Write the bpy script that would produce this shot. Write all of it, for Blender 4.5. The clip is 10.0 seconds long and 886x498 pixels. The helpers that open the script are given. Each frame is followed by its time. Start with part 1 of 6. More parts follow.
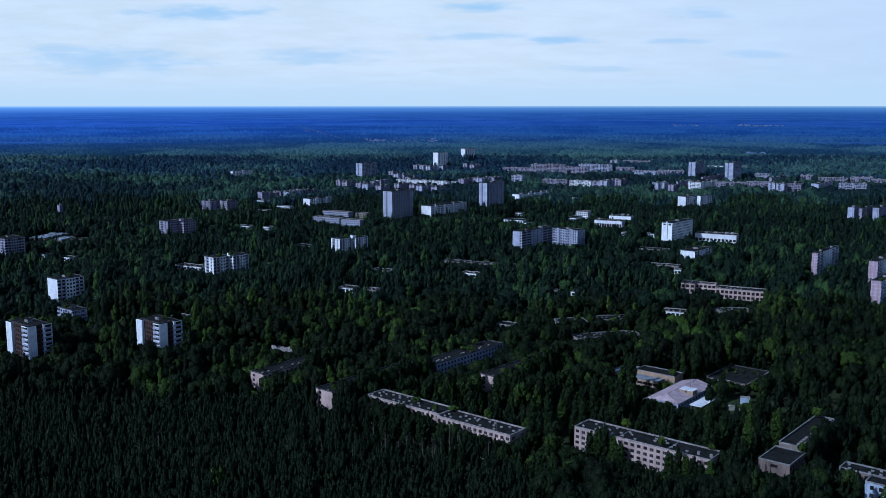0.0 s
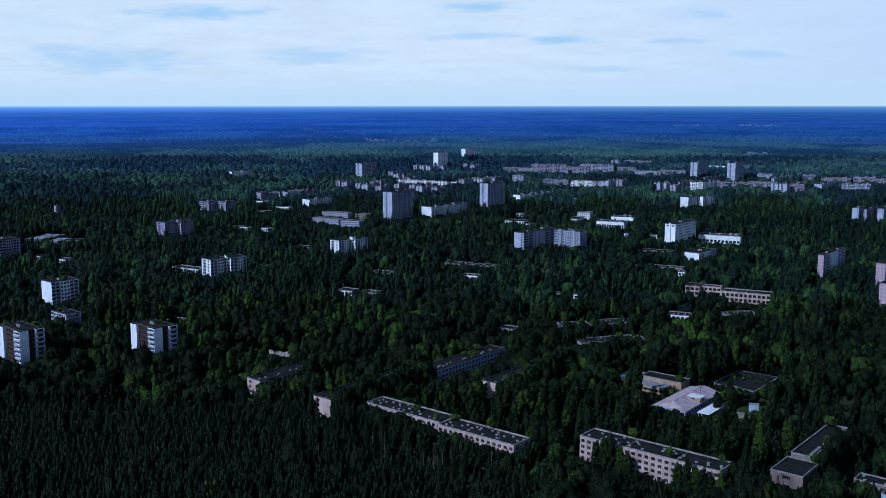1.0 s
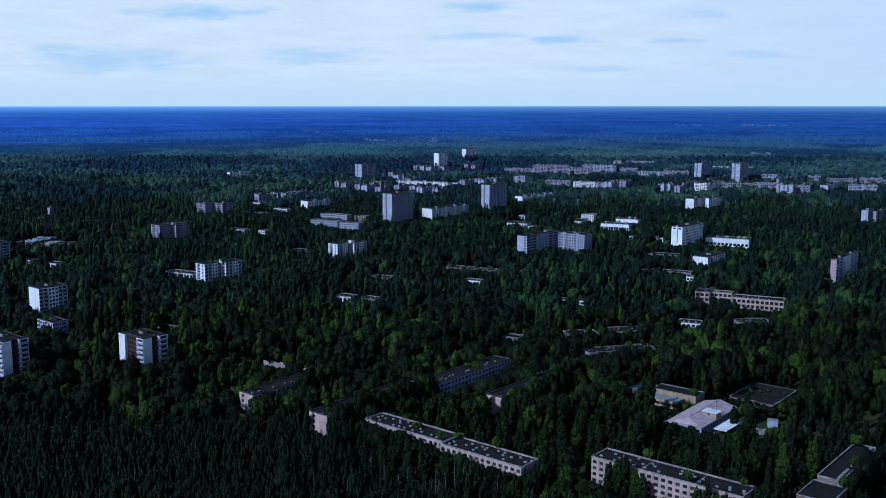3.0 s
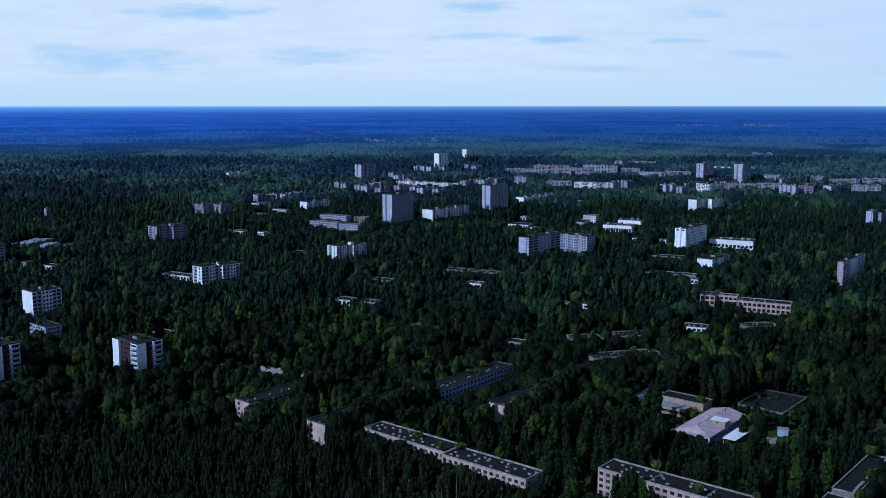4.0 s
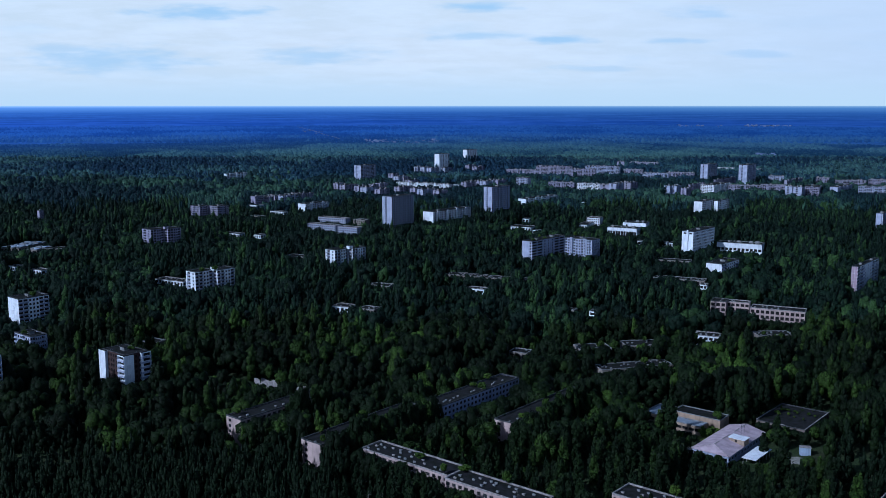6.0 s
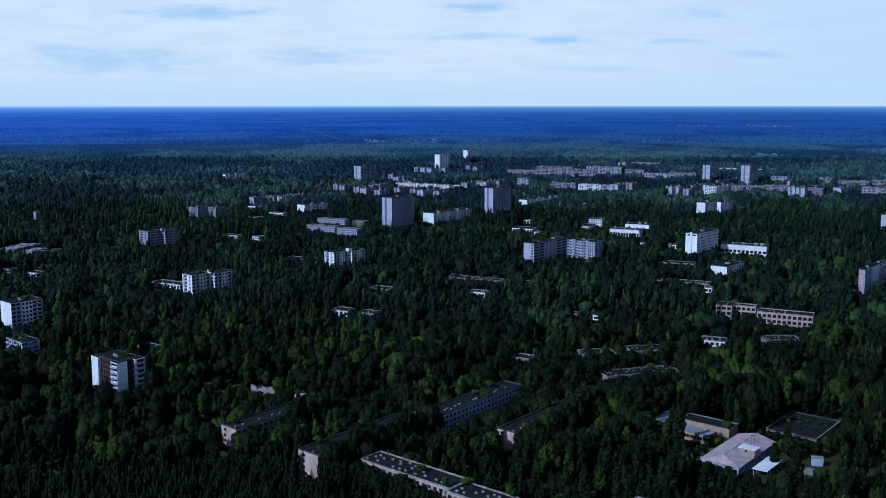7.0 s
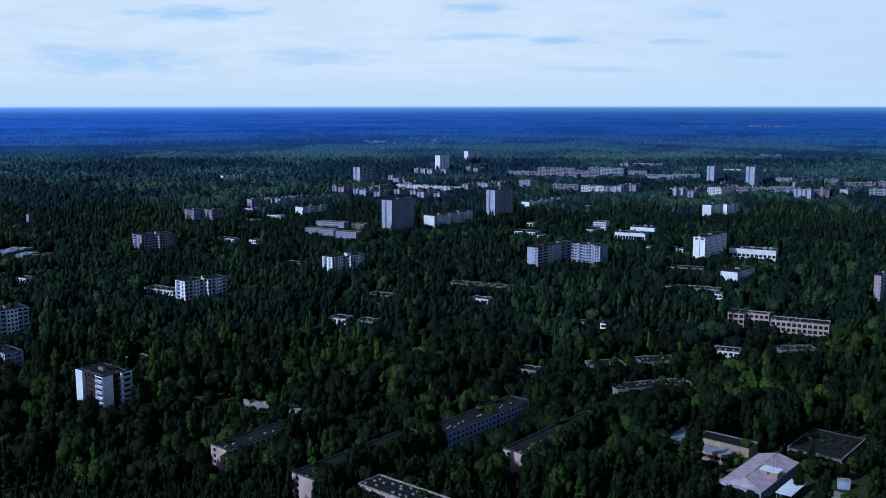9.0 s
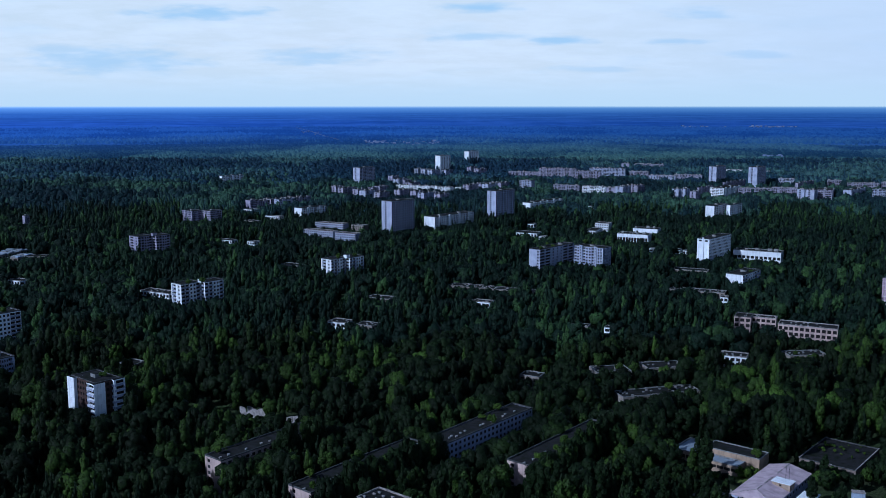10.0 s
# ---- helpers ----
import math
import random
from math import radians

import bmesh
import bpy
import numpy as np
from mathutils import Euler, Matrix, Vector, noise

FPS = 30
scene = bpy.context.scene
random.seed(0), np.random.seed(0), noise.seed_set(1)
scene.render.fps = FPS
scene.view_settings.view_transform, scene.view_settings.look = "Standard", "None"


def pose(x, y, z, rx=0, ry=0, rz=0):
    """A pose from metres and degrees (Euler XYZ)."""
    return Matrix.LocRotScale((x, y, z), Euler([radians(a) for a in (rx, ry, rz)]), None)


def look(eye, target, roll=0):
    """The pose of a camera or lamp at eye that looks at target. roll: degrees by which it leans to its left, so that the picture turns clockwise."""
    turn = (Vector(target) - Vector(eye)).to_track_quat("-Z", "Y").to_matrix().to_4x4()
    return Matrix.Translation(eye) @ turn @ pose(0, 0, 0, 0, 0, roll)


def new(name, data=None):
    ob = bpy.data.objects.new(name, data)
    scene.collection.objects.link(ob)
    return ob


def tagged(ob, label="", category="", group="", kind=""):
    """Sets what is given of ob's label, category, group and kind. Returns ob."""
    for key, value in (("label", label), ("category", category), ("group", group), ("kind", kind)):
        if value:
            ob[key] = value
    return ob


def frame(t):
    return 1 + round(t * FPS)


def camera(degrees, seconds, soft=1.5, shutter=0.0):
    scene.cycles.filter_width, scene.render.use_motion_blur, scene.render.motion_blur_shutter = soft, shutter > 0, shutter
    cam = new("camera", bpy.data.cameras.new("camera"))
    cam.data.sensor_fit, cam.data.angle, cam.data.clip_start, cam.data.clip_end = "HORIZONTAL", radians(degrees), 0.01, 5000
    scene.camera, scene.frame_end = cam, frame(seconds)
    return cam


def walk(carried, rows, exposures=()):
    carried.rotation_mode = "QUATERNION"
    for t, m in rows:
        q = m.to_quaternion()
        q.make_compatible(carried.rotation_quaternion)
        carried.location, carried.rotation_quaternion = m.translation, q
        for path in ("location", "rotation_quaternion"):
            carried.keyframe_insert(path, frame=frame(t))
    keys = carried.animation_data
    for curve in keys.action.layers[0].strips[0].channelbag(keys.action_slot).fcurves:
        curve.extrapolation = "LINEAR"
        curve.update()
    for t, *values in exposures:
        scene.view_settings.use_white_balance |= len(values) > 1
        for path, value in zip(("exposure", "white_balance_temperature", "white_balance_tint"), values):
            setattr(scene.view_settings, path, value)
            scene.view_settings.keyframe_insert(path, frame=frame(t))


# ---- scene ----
DEG = 50.0
cam = camera(DEG, 10.0, soft=0.6)
EYE = 162.0


def glide(t, drop):
    """Level flight; drop: a tiny nod of the gimbal."""
    return t, pose(-0.633 * t, 12.94 * t, EYE, 90 - 8.557 - drop * 0.0341, 0, 0)


walk(cam, [glide(0, 0.3), glide(2.5, 0.9), glide(5.0, 0.9), glide(7.0, 0.4), glide(8.5, -0.2), glide(10.0, -0.3)],
     exposures=[(0, -0.93, 4650.0, 11.0), (10, -0.93, 4650.0, 11.0)])

# ---- world and sun ----
SUN_EL, SUN_DIR = 34.0, Vector((-0.83, -0.56, 0)).normalized()
world = bpy.data.worlds.new("sky")
scene.world = world
world.use_nodes = True
wt = world.node_tree
wt.nodes.clear()


def wn(kind, **kw):
    n = wt.nodes.new(kind)
    for k, v in kw.items():
        if k == "op":
            n.operation = v
        elif k == "blend":
            n.data_type, n.blend_type = "RGBA", v
        else:
            n.inputs[int(k[1:])].default_value = v
    return n


def wl(a, b):
    wt.links.new(a, b)


sky = wt.nodes.new("ShaderNodeTexSky")
sky.sky_type, sky.sun_disc = "NISHITA", False
sky.sun_elevation = radians(SUN_EL)
sky.sun_rotation = math.atan2(SUN_DIR.x, SUN_DIR.y)
sky.air_density, sky.dust_density, sky.ozone_density = 1.0, 1.5, 1.5
tc = wt.nodes.new("ShaderNodeTexCoord")
sep = wt.nodes.new("ShaderNodeSeparateXYZ")
wl(tc.outputs["Generated"], sep.inputs[0])
zz = wn("ShaderNodeMath", op="MAXIMUM", i1=0.0)
wl(sep.outputs[2], zz.inputs[0])
zp = wn("ShaderNodeMath", op="ADD", i1=0.13)
wl(zz.outputs[0], zp.inputs[0])
dx, dy = wn("ShaderNodeMath", op="DIVIDE"), wn("ShaderNodeMath", op="DIVIDE")
wl(sep.outputs[0], dx.inputs[0]), wl(zp.outputs[0], dx.inputs[1])
wl(sep.outputs[1], dy.inputs[0]), wl(zp.outputs[0], dy.inputs[1])
flat = wt.nodes.new("ShaderNodeCombineXYZ")
wl(dx.outputs[0], flat.inputs[0]), wl(dy.outputs[0], flat.inputs[1])


def sky_noise(scale, detail, rough, lo, hi, shift):
    mp = wt.nodes.new("ShaderNodeMapping")
    mp.inputs["Location"].default_value = shift
    mp.inputs["Scale"].default_value = scale
    wl(flat.outputs[0], mp.inputs[0])
    nz = wt.nodes.new("ShaderNodeTexNoise")
    nz.inputs["Scale"].default_value, nz.inputs["Detail"].default_value, nz.inputs["Roughness"].default_value = 1.0, detail, rough
    wl(mp.outputs[0], nz.inputs["Vector"])
    mr = wt.nodes.new("ShaderNodeMapRange")
    mr.inputs[1].default_value, mr.inputs[2].default_value = lo, hi
    wl(nz.outputs[0], mr.inputs[0])
    return mr.outputs[0]


# hazy low sky under thin broken cloud, clear blue overhead
low_sky = wt.nodes.new("ShaderNodeMapRange")
low_sky.interpolation_type = "SMOOTHSTEP"
for k, v in ((1, 0.115), (2, 0.30), (3, 0.97), (4, 0.05)):
    low_sky.inputs[k].default_value = v
wl(zz.outputs[0], low_sky.inputs[0])
veil = sky_noise((2.6, 3.0, 1), 9, 0.66, 0.40, 0.64, (3.1, 1.7, 0))
under = sky_noise((2.0, 2.1, 1), 7, 0.55, 0.54, 0.72, (18.4, 7.2, 0))
wide = sky_noise((0.5, 0.4, 1), 3, 0.5, 0.35, 0.65, (1.4, 0.2, 0))
gain = wn("ShaderNodeMix", blend="MULTIPLY", i0=1.0, i7=(0.058, 0.058, 0.058, 1))
wl(sky.outputs[0], gain.inputs[6])
tone = wn("ShaderNodeMix", blend="MIX", i6=(0.84, 0.815, 0.69, 1), i7=(0.885, 0.83, 0.705, 1))
wl(wide, tone.inputs[0])
m1 = wn("ShaderNodeMix", blend="MIX", i7=(0.99, 0.945, 0.83, 1))
vf = wn("ShaderNodeMath", op="MULTIPLY", i1=0.55)
wl(veil, vf.inputs[0])
wl(vf.outputs[0], m1.inputs[0]), wl(tone.outputs[2], m1.inputs[6])
m1b = wn("ShaderNodeMix", blend="MIX", i7=(0.50, 0.69, 0.74, 1))
uf = wn("ShaderNodeMath", op="MULTIPLY", i1=0.7)
uf.inputs[1].default_value = 0.15
wl(under, uf.inputs[0]), wl(uf.outputs[0], m1b.inputs[0]), wl(m1.outputs[2], m1b.inputs[6])
# grey-blue undersides of the separate clouds: bearing and height (tangents), half width, half height, depth
CLOUDS = [(-0.246, 0.0948, 0.057, 0.0059, 0.9), (0.035, 0.1005, 0.033, 0.0042, 0.9), (0.117, 0.0676, 0.029, 0.0042, 0.8), (0.030, 0.0710, 0.045, 0.0036, 0.45),
          (-0.341, 0.0470, 0.071, 0.0119, 0.5), (-0.131, 0.0505, 0.054, 0.0071, 0.45), (0.264, 0.0948, 0.030, 0.0054, 0.5), (0.239, 0.0659, 0.027, 0.0030, 0.5),
          (0.324, 0.0527, 0.036, 0.0036, 0.45), (0.156, 0.0378, 0.039, 0.0030, 0.35), (-0.387, 0.0573, 0.042, 0.0048, 0.35)]
fwd = wn("ShaderNodeMath", op="MAXIMUM", i1=0.05)
wl(sep.outputs[1], fwd.inputs[0])
ta, te = wn("ShaderNodeMath", op="DIVIDE"), wn("ShaderNodeMath", op="DIVIDE")
wl(sep.outputs[0], ta.inputs[0]), wl(fwd.outputs[0], ta.inputs[1])
wl(sep.outputs[2], te.inputs[0]), wl(fwd.outputs[0], te.inputs[1])
tan = wt.nodes.new("ShaderNodeCombineXYZ")
wl(ta.outputs[0], tan.inputs[0]), wl(te.outputs[0], tan.inputs[1])
fray = wt.nodes.new("ShaderNodeTexNoise")
fray.inputs["Scale"].default_value, fray.inputs["Detail"].default_value = 1.0, 5
fray_at = wt.nodes.new("ShaderNodeMapping")
fray_at.inputs["Scale"].default_value = (26, 130, 1)
wl(tan.outputs[0], fray_at.inputs[0]), wl(fray_at.outputs[0], fray.inputs["Vector"])
cover = None
for ca, ce, cw, ch, depth in CLOUDS:
    off = wt.nodes.new("ShaderNodeVectorMath")
    off.operation, off.inputs[1].default_value = "SUBTRACT", (ca, ce, 0)
    wl(tan.outputs[0], off.inputs[0])
    scl = wt.nodes.new("ShaderNodeVectorMath")
    scl.operation, scl.inputs[1].default_value = "MULTIPLY", (1 / cw, 1 / ch, 0)
    wl(off.outputs[0], scl.inputs[0])
    ln = wt.nodes.new("ShaderNodeVectorMath")
    ln.operation = "LENGTH"
    wl(scl.outputs[0], ln.inputs[0])
    ragged = wn("ShaderNodeMath", op="MULTIPLY_ADD", i1=2.6)
    wl(fray.outputs[0], ragged.inputs[0]), wl(ln.outputs[1], ragged.inputs[2])
    edge = wt.nodes.new("ShaderNodeMapRange")
    edge.interpolation_type = "SMOOTHSTEP"
    for k, v in ((1, 1.5), (2, 2.9), (3, min(1.0, depth * 1.5)), (4, 0.0)):
        edge.inputs[k].default_value = v
    wl(ragged.outputs[0], edge.inputs[0])
    if cover is None:
        cover = edge.outputs[0]
    else:
        mx = wn("ShaderNodeMath", op="MAXIMUM")
        wl(cover, mx.inputs[0]), wl(edge.outputs[0], mx.inputs[1])
        cover = mx.outputs[0]
m1d = wn("ShaderNodeMix", blend="MIX", i7=(0.56, 0.69, 0.71, 1))
wl(cover, m1d.inputs[0]), wl(m1b.outputs[2], m1d.inputs[6])
# clearer and bluer towards the right
clear = wt.nodes.new("ShaderNodeMapRange")
clear.interpolation_type = "SMOOTHSTEP"
for k, v in ((1, 0.0), (2, 0.6), (3, 0.0), (4, 0.75)):
    clear.inputs[k].default_value = v
wl(ta.outputs[0], clear.inputs[0])
m1e = wn("ShaderNodeMix", blend="MIX", i7=(0.70, 0.735, 0.725, 1))
wl(clear.outputs[0], m1e.inputs[0]), wl(m1d.outputs[2], m1e.inputs[6])
# cloud thins out into clear air right at the skyline
hz = wt.nodes.new("ShaderNodeMapRange")
hz.interpolation_type = "SMOOTHSTEP"
for k, v in ((1, 0.0), (2, 0.045), (3, 1.0), (4, 0.0)):
    hz.inputs[k].default_value = v
wl(zz.outputs[0], hz.inputs[0])
m1c = wn("ShaderNodeMix", blend="MIX", i7=(0.75, 0.80, 0.72, 1))
wl(hz.outputs[0], m1c.inputs[0]), wl(m1e.outputs[2], m1c.inputs[6])
m2 = wn("ShaderNodeMix", blend="MIX")
wl(low_sky.outputs[0], m2.inputs[0]), wl(gain.outputs[2], m2.inputs[6]), wl(m1c.outputs[2], m2.inputs[7])
bg = wt.nodes.new("ShaderNodeBackground")
bg.inputs[1].default_value = 1.7
wl(m2.outputs[2], bg.inputs[0])
wo = wt.nodes.new("ShaderNodeOutputWorld")
wl(bg.outputs[0], wo.inputs[0])

sun = new("sun", bpy.data.lights.new("sun", "SUN"))
sun.data.energy, sun.data.angle, sun.data.color = 6.5, radians(1.5), (1.0, 0.92, 0.81)
to_sun = SUN_DIR * math.cos(radians(SUN_EL)) + Vector((0, 0, math.sin(radians(SUN_EL))))
sun.matrix_world = look((0, 0, 400), Vector((0, 0, 400)) - to_sun)


# ---- materials ----
def material(name, rough=0.8, spec=0.3):
    m = bpy.data.materials.new(name)
    m.use_nodes = True
    nt = m.node_tree
    p = nt.nodes["Principled BSDF"]
    p.inputs["Roughness"].default_value = rough
    p.inputs["Specular IOR Level"].default_value = spec
    return m, nt, p


def noise_fac(nt, scale, detail=4, lo=0.3, hi=0.7, coord="Object", stretch=(1, 1, 1)):
    t = nt.nodes.new("ShaderNodeTexCoord")
    mp = nt.nodes.new("ShaderNodeMapping")
    mp.inputs["Scale"].default_value = stretch
    n = nt.nodes.new("ShaderNodeTexNoise")
    n.inputs["Scale"].default_value, n.inputs["Detail"].default_value = scale, detail
    r = nt.nodes.new("ShaderNodeMapRange")
    r.inputs[1].default_value, r.inputs[2].default_value = lo, hi
    nt.links.new(t.outputs[coord], mp.inputs[0])
    nt.links.new(mp.outputs[0], n.inputs["Vector"])
    nt.links.new(n.outputs[0], r.inputs[0])
    return r.outputs[0]


def blend(nt, fac, a, b, kind="MIX"):
    m = nt.nodes.new("ShaderNodeMix")
    m.data_type, m.blend_type = "RGBA", kind
    for sock, v in ((m.inputs[0], fac), (m.inputs[6], a), (m.inputs[7], b)):
        if isinstance(v, (int, float)):
            sock.default_value = v
        elif isinstance(v, tuple):
            sock.default_value = (*v, 1)
        else:
            nt.links.new(v, sock)
    return m.outputs[2]


def bump(nt, p, fac, strength=0.3, dist=0.05):
    b = nt.nodes.new("ShaderNodeBump")
    b.inputs["Strength"].default_value, b.inputs["Distance"].default_value = strength, dist
    nt.links.new(fac, b.inputs["Height"])
    nt.links.new(b.outputs[0], p.inputs["Normal"])


def plaster(name, col, dirty, streak=0.5):
    """Weathered wall panels: blotches, rain streaks and fine grain."""
    m, nt, p = material(name, 0.85, 0.2)
    big = noise_fac(nt, 0.16, 5, 0.35, 0.7)
    run = noise_fac(nt, 0.9, 4, 0.5, 0.72, stretch=(1, 1, 0.12))
    fine = noise_fac(nt, 2.5, 4, 0.3, 0.75)
    c = blend(nt, big, col, dirty)
    mul = nt.nodes.new("ShaderNodeMath")
    mul.operation, mul.inputs[1].default_value = "MULTIPLY", streak
    nt.links.new(run, mul.inputs[0])
    c = blend(nt, mul.outputs[0], c, tuple(v * 0.45 for v in dirty))
    c = blend(nt, fine, c, blend(nt, 0.18, c, (0.12, 0.11, 0.1)))
    oi = nt.nodes.new("ShaderNodeObjectInfo")
    vary = nt.nodes.new("ShaderNodeMapRange")
    vary.inputs[3].default_value, vary.inputs[4].default_value = 0.0, 0.16
    nt.links.new(oi.outputs["Random"], vary.inputs[0])
    c = blend(nt, vary.outputs[0], c, (0.2, 0.19, 0.18))
    nt.links.new(c, p.inputs["Base Color"])
    bump(nt, p, fine, 0.25, 0.03)
    return m


WALL = {
    "pink": plaster("pink_panel", (0.46, 0.355, 0.345), (0.25, 0.195, 0.20)),
    # blue of haze and sky-lit sides is put into pale, mauve and white
    "pale": plaster("pale_panel", (0.37, 0.41, 0.57), (0.23, 0.26, 0.38)),
    "lilac": plaster("mauve_panel", (0.30, 0.295, 0.42), (0.17, 0.17, 0.26)),
    "white": plaster("white_panel", (0.74, 0.79, 0.88), (0.58, 0.63, 0.73), 0.35),
    "grey": plaster("grey_panel", (0.23, 0.205, 0.195), (0.12, 0.11, 0.105), 0.7),
    "blue": plaster("blue_paint", (0.34, 0.43, 0.60), (0.22, 0.28, 0.40)),
    "brown": plaster("brown_brick", (0.034, 0.012, 0.012), (0.018, 0.008, 0.009)),
    "rose": plaster("rose_panel", (0.36, 0.27, 0.35), (0.25, 0.185, 0.25)),
    "drab": plaster("drab_panel", (0.17, 0.132, 0.125), (0.075, 0.062, 0.062), 0.7),
    "ochre": plaster("ochre_plaster", (0.34, 0.25, 0.18), (0.22, 0.165, 0.125)),
}


def plain(name, col, rough, spec=0.3, other=None, scale=1.0, metal=0.0, rel=0.2):
    m, nt, p = material(name, rough, spec)
    f = noise_fac(nt, scale, 5, 0.35, 0.7)
    nt.links.new(blend(nt, f, col, other or tuple(v * 0.6 for v in col)), p.inputs["Base Color"])
    p.inputs["Metallic"].default_value = metal
    bump(nt, p, f, rel, 0.03)
    return m


# near-black backing of windows and loggias, standing in for the shade inside
DARK = plain("shade_backing", (0.014, 0.014, 0.016), 0.9, 0.1)
GLASS = plain("dusty_glass", (0.016, 0.02, 0.025), 0.2, 0.25, (0.035, 0.037, 0.042), 0.8, rel=0.02)
FRAME = plain("old_paint", (0.17, 0.16, 0.15), 0.7, 0.2, (0.09, 0.08, 0.07), 3.0)
BITUMEN = plain("bitumen", (0.020, 0.020, 0.025), 0.95, 0.05, (0.007, 0.010, 0.006), 0.35)
TAR = plain("tarred_edge", (0.075, 0.08, 0.09), 0.9, 0.1, (0.028, 0.03, 0.033), 0.5)
COPING = plain("coping", (0.29, 0.275, 0.285), 0.8, 0.2, (0.10, 0.095, 0.10), 0.6)
HUT = plain("stained_concrete", (0.215, 0.225, 0.245), 0.85, 0.2, (0.09, 0.095, 0.10), 0.4)
YARD_ROOF = plain("bluish_concrete", (0.20, 0.24, 0.30), 0.7, 0.3, (0.10, 0.125, 0.16), 0.08)
SHEET = plain("sheet_roof", (0.40, 0.33, 0.38), 0.65, 0.25, (0.25, 0.20, 0.235), 0.3)
TRUNK = plain("bark", (0.055, 0.045, 0.035), 0.9, 0.1, (0.03, 0.025, 0.02), 4.0)
DEADWOOD = plain("dead_wood", (0.11, 0.105, 0.10), 0.9, 0.1, (0.07, 0.065, 0.06), 3.0)


def foliage(name, dark, mid, light, gap_scale=2.1):
    m, nt, p = material(name, 0.65, 0.07)
    at = nt.nodes.new("ShaderNodeAttribute")
    at.attribute_name = "tint"
    oi = nt.nodes.new("ShaderNodeObjectInfo")
    geo = nt.nodes.new("ShaderNodeNewGeometry")
    add = nt.nodes.new("ShaderNodeMath")
    add.operation = "MULTIPLY_ADD"
    add.inputs[1].default_value = 0.18
    nt.links.new(geo.outputs["Random Per Island"], add.inputs[0])
    nt.links.new(at.outputs["Fac"], add.inputs[2])
    sub = nt.nodes.new("ShaderNodeMath")
    sub.operation, sub.inputs[1].default_value = "SUBTRACT", 0.09
    nt.links.new(add.outputs[0], sub.inputs[0])
    cr = nt.nodes.new("ShaderNodeValToRGB")
    els = cr.color_ramp.elements
    els[0].position, els[0].color = 0.0, (*dark, 1)
    els[1].position, els[1].color = 1.0, (*light, 1)
    e = els.new(0.55)
    e.color = (*mid, 1)
    nt.links.new(sub.outputs[0], cr.inputs[0])
    leafy = noise_fac(nt, 1.5, 4, 0.38, 0.60)
    grain = noise_fac(nt, 0.55, 2, 0.35, 0.65)
    patch = noise_fac(nt, 0.012, 3, 0.4, 0.65)
    c = blend(nt, patch, cr.outputs[0], blend(nt, 0.62, cr.outputs[0], dark))
    c = blend(nt, leafy, blend(nt, 0.72, c, tuple(0.45 * q for q in dark)), c)
    # gaps between the leaf sprays
    gap = nt.nodes.new("ShaderNodeMath")
    gap.operation, gap.inputs[1].default_value = "GREATER_THAN", 0.5
    nt.links.new(noise_fac(nt, gap_scale, 3, 0.0, 0.87), gap.inputs[0])
    nt.links.new(gap.outputs[0], p.inputs["Alpha"])
    c = blend(nt, grain, blend(nt, 0.3, c, dark), c)
    nt.links.new(c, p.inputs["Base Color"])
    return m


LEAF = foliage("leaves", (0.0034, 0.0072, 0.0030), (0.0102, 0.0214, 0.0062), (0.055, 0.102, 0.015))
# bluer step by step: distance haze is put into these three leaf colours
LEAF_MID = foliage("mid_leaf_haze", (0.0044, 0.0106, 0.0078), (0.0122, 0.0276, 0.0160), (0.051, 0.102, 0.029), 1.6)
LEAF_OUT = foliage("outer_leaf_haze", (0.0074, 0.0182, 0.0250), (0.0195, 0.0455, 0.0470), (0.074, 0.146, 0.086), 1.2)
LEAF_FAR = foliage("far_leaf_haze", (0.0110, 0.0275, 0.0530), (0.0265, 0.0630, 0.0920), (0.090, 0.174, 0.152), 1.0)
YOUNG = foliage("young_leaves", (0.016, 0.034, 0.006), (0.042, 0.074, 0.012), (0.095, 0.150, 0.020))
NEEDLE = foliage("needles", (0.0048, 0.0100, 0.0050), (0.0092, 0.0188, 0.0074), (0.021, 0.038, 0.011))


# ---- mesh helpers ----
class Mesh:
    """Gathers boxes and faces, then becomes one mesh."""

    def __init__(self):
        self.v, self.f, self.mi = [], [], []

    def face(self, pts, mi=0):
        n = len(self.v)
        self.v += [tuple(q) for q in pts]
        self.f.append(tuple(range(n, n + len(pts))))
        self.mi.append(mi)

    def box(self, x0, y0, z0, x1, y1, z1, mi=0, bottom=True):
        n = len(self.v)
        self.v += [(x0, y0, z0), (x1, y0, z0), (x1, y1, z0), (x0, y1, z0), (x0, y0, z1), (x1, y0, z1), (x1, y1, z1), (x0, y1, z1)]
        fs = [(4, 5, 6, 7), (0, 1, 5, 4), (1, 2, 6, 5), (2, 3, 7, 6), (3, 0, 4, 7)] + ([(3, 2, 1, 0)] if bottom else [])
        self.f += [tuple(n + i for i in q) for q in fs]
        self.mi += [mi] * len(fs)

    def mesh(self, name, *mats):
        me = bpy.data.meshes.new(name)
        me.from_pydata(self.v, [], self.f)
        for m in mats:
            me.materials.append(m)
        if len(mats) > 1:
            me.polygons.foreach_set("material_index", self.mi)
        me.update()
        return me


SHIFT = [Matrix.Identity(4)]  # where in its house the section being built stands


def part(name, me, parent, label="", at=None):
    ob = new(name, me)
    ob.parent = parent
    at = at if at is not None else Matrix.Identity(4)
    ob.matrix_basis = SHIFT[0] @ at if parent.type == "EMPTY" else at
    return tagged(ob, label) if label else ob


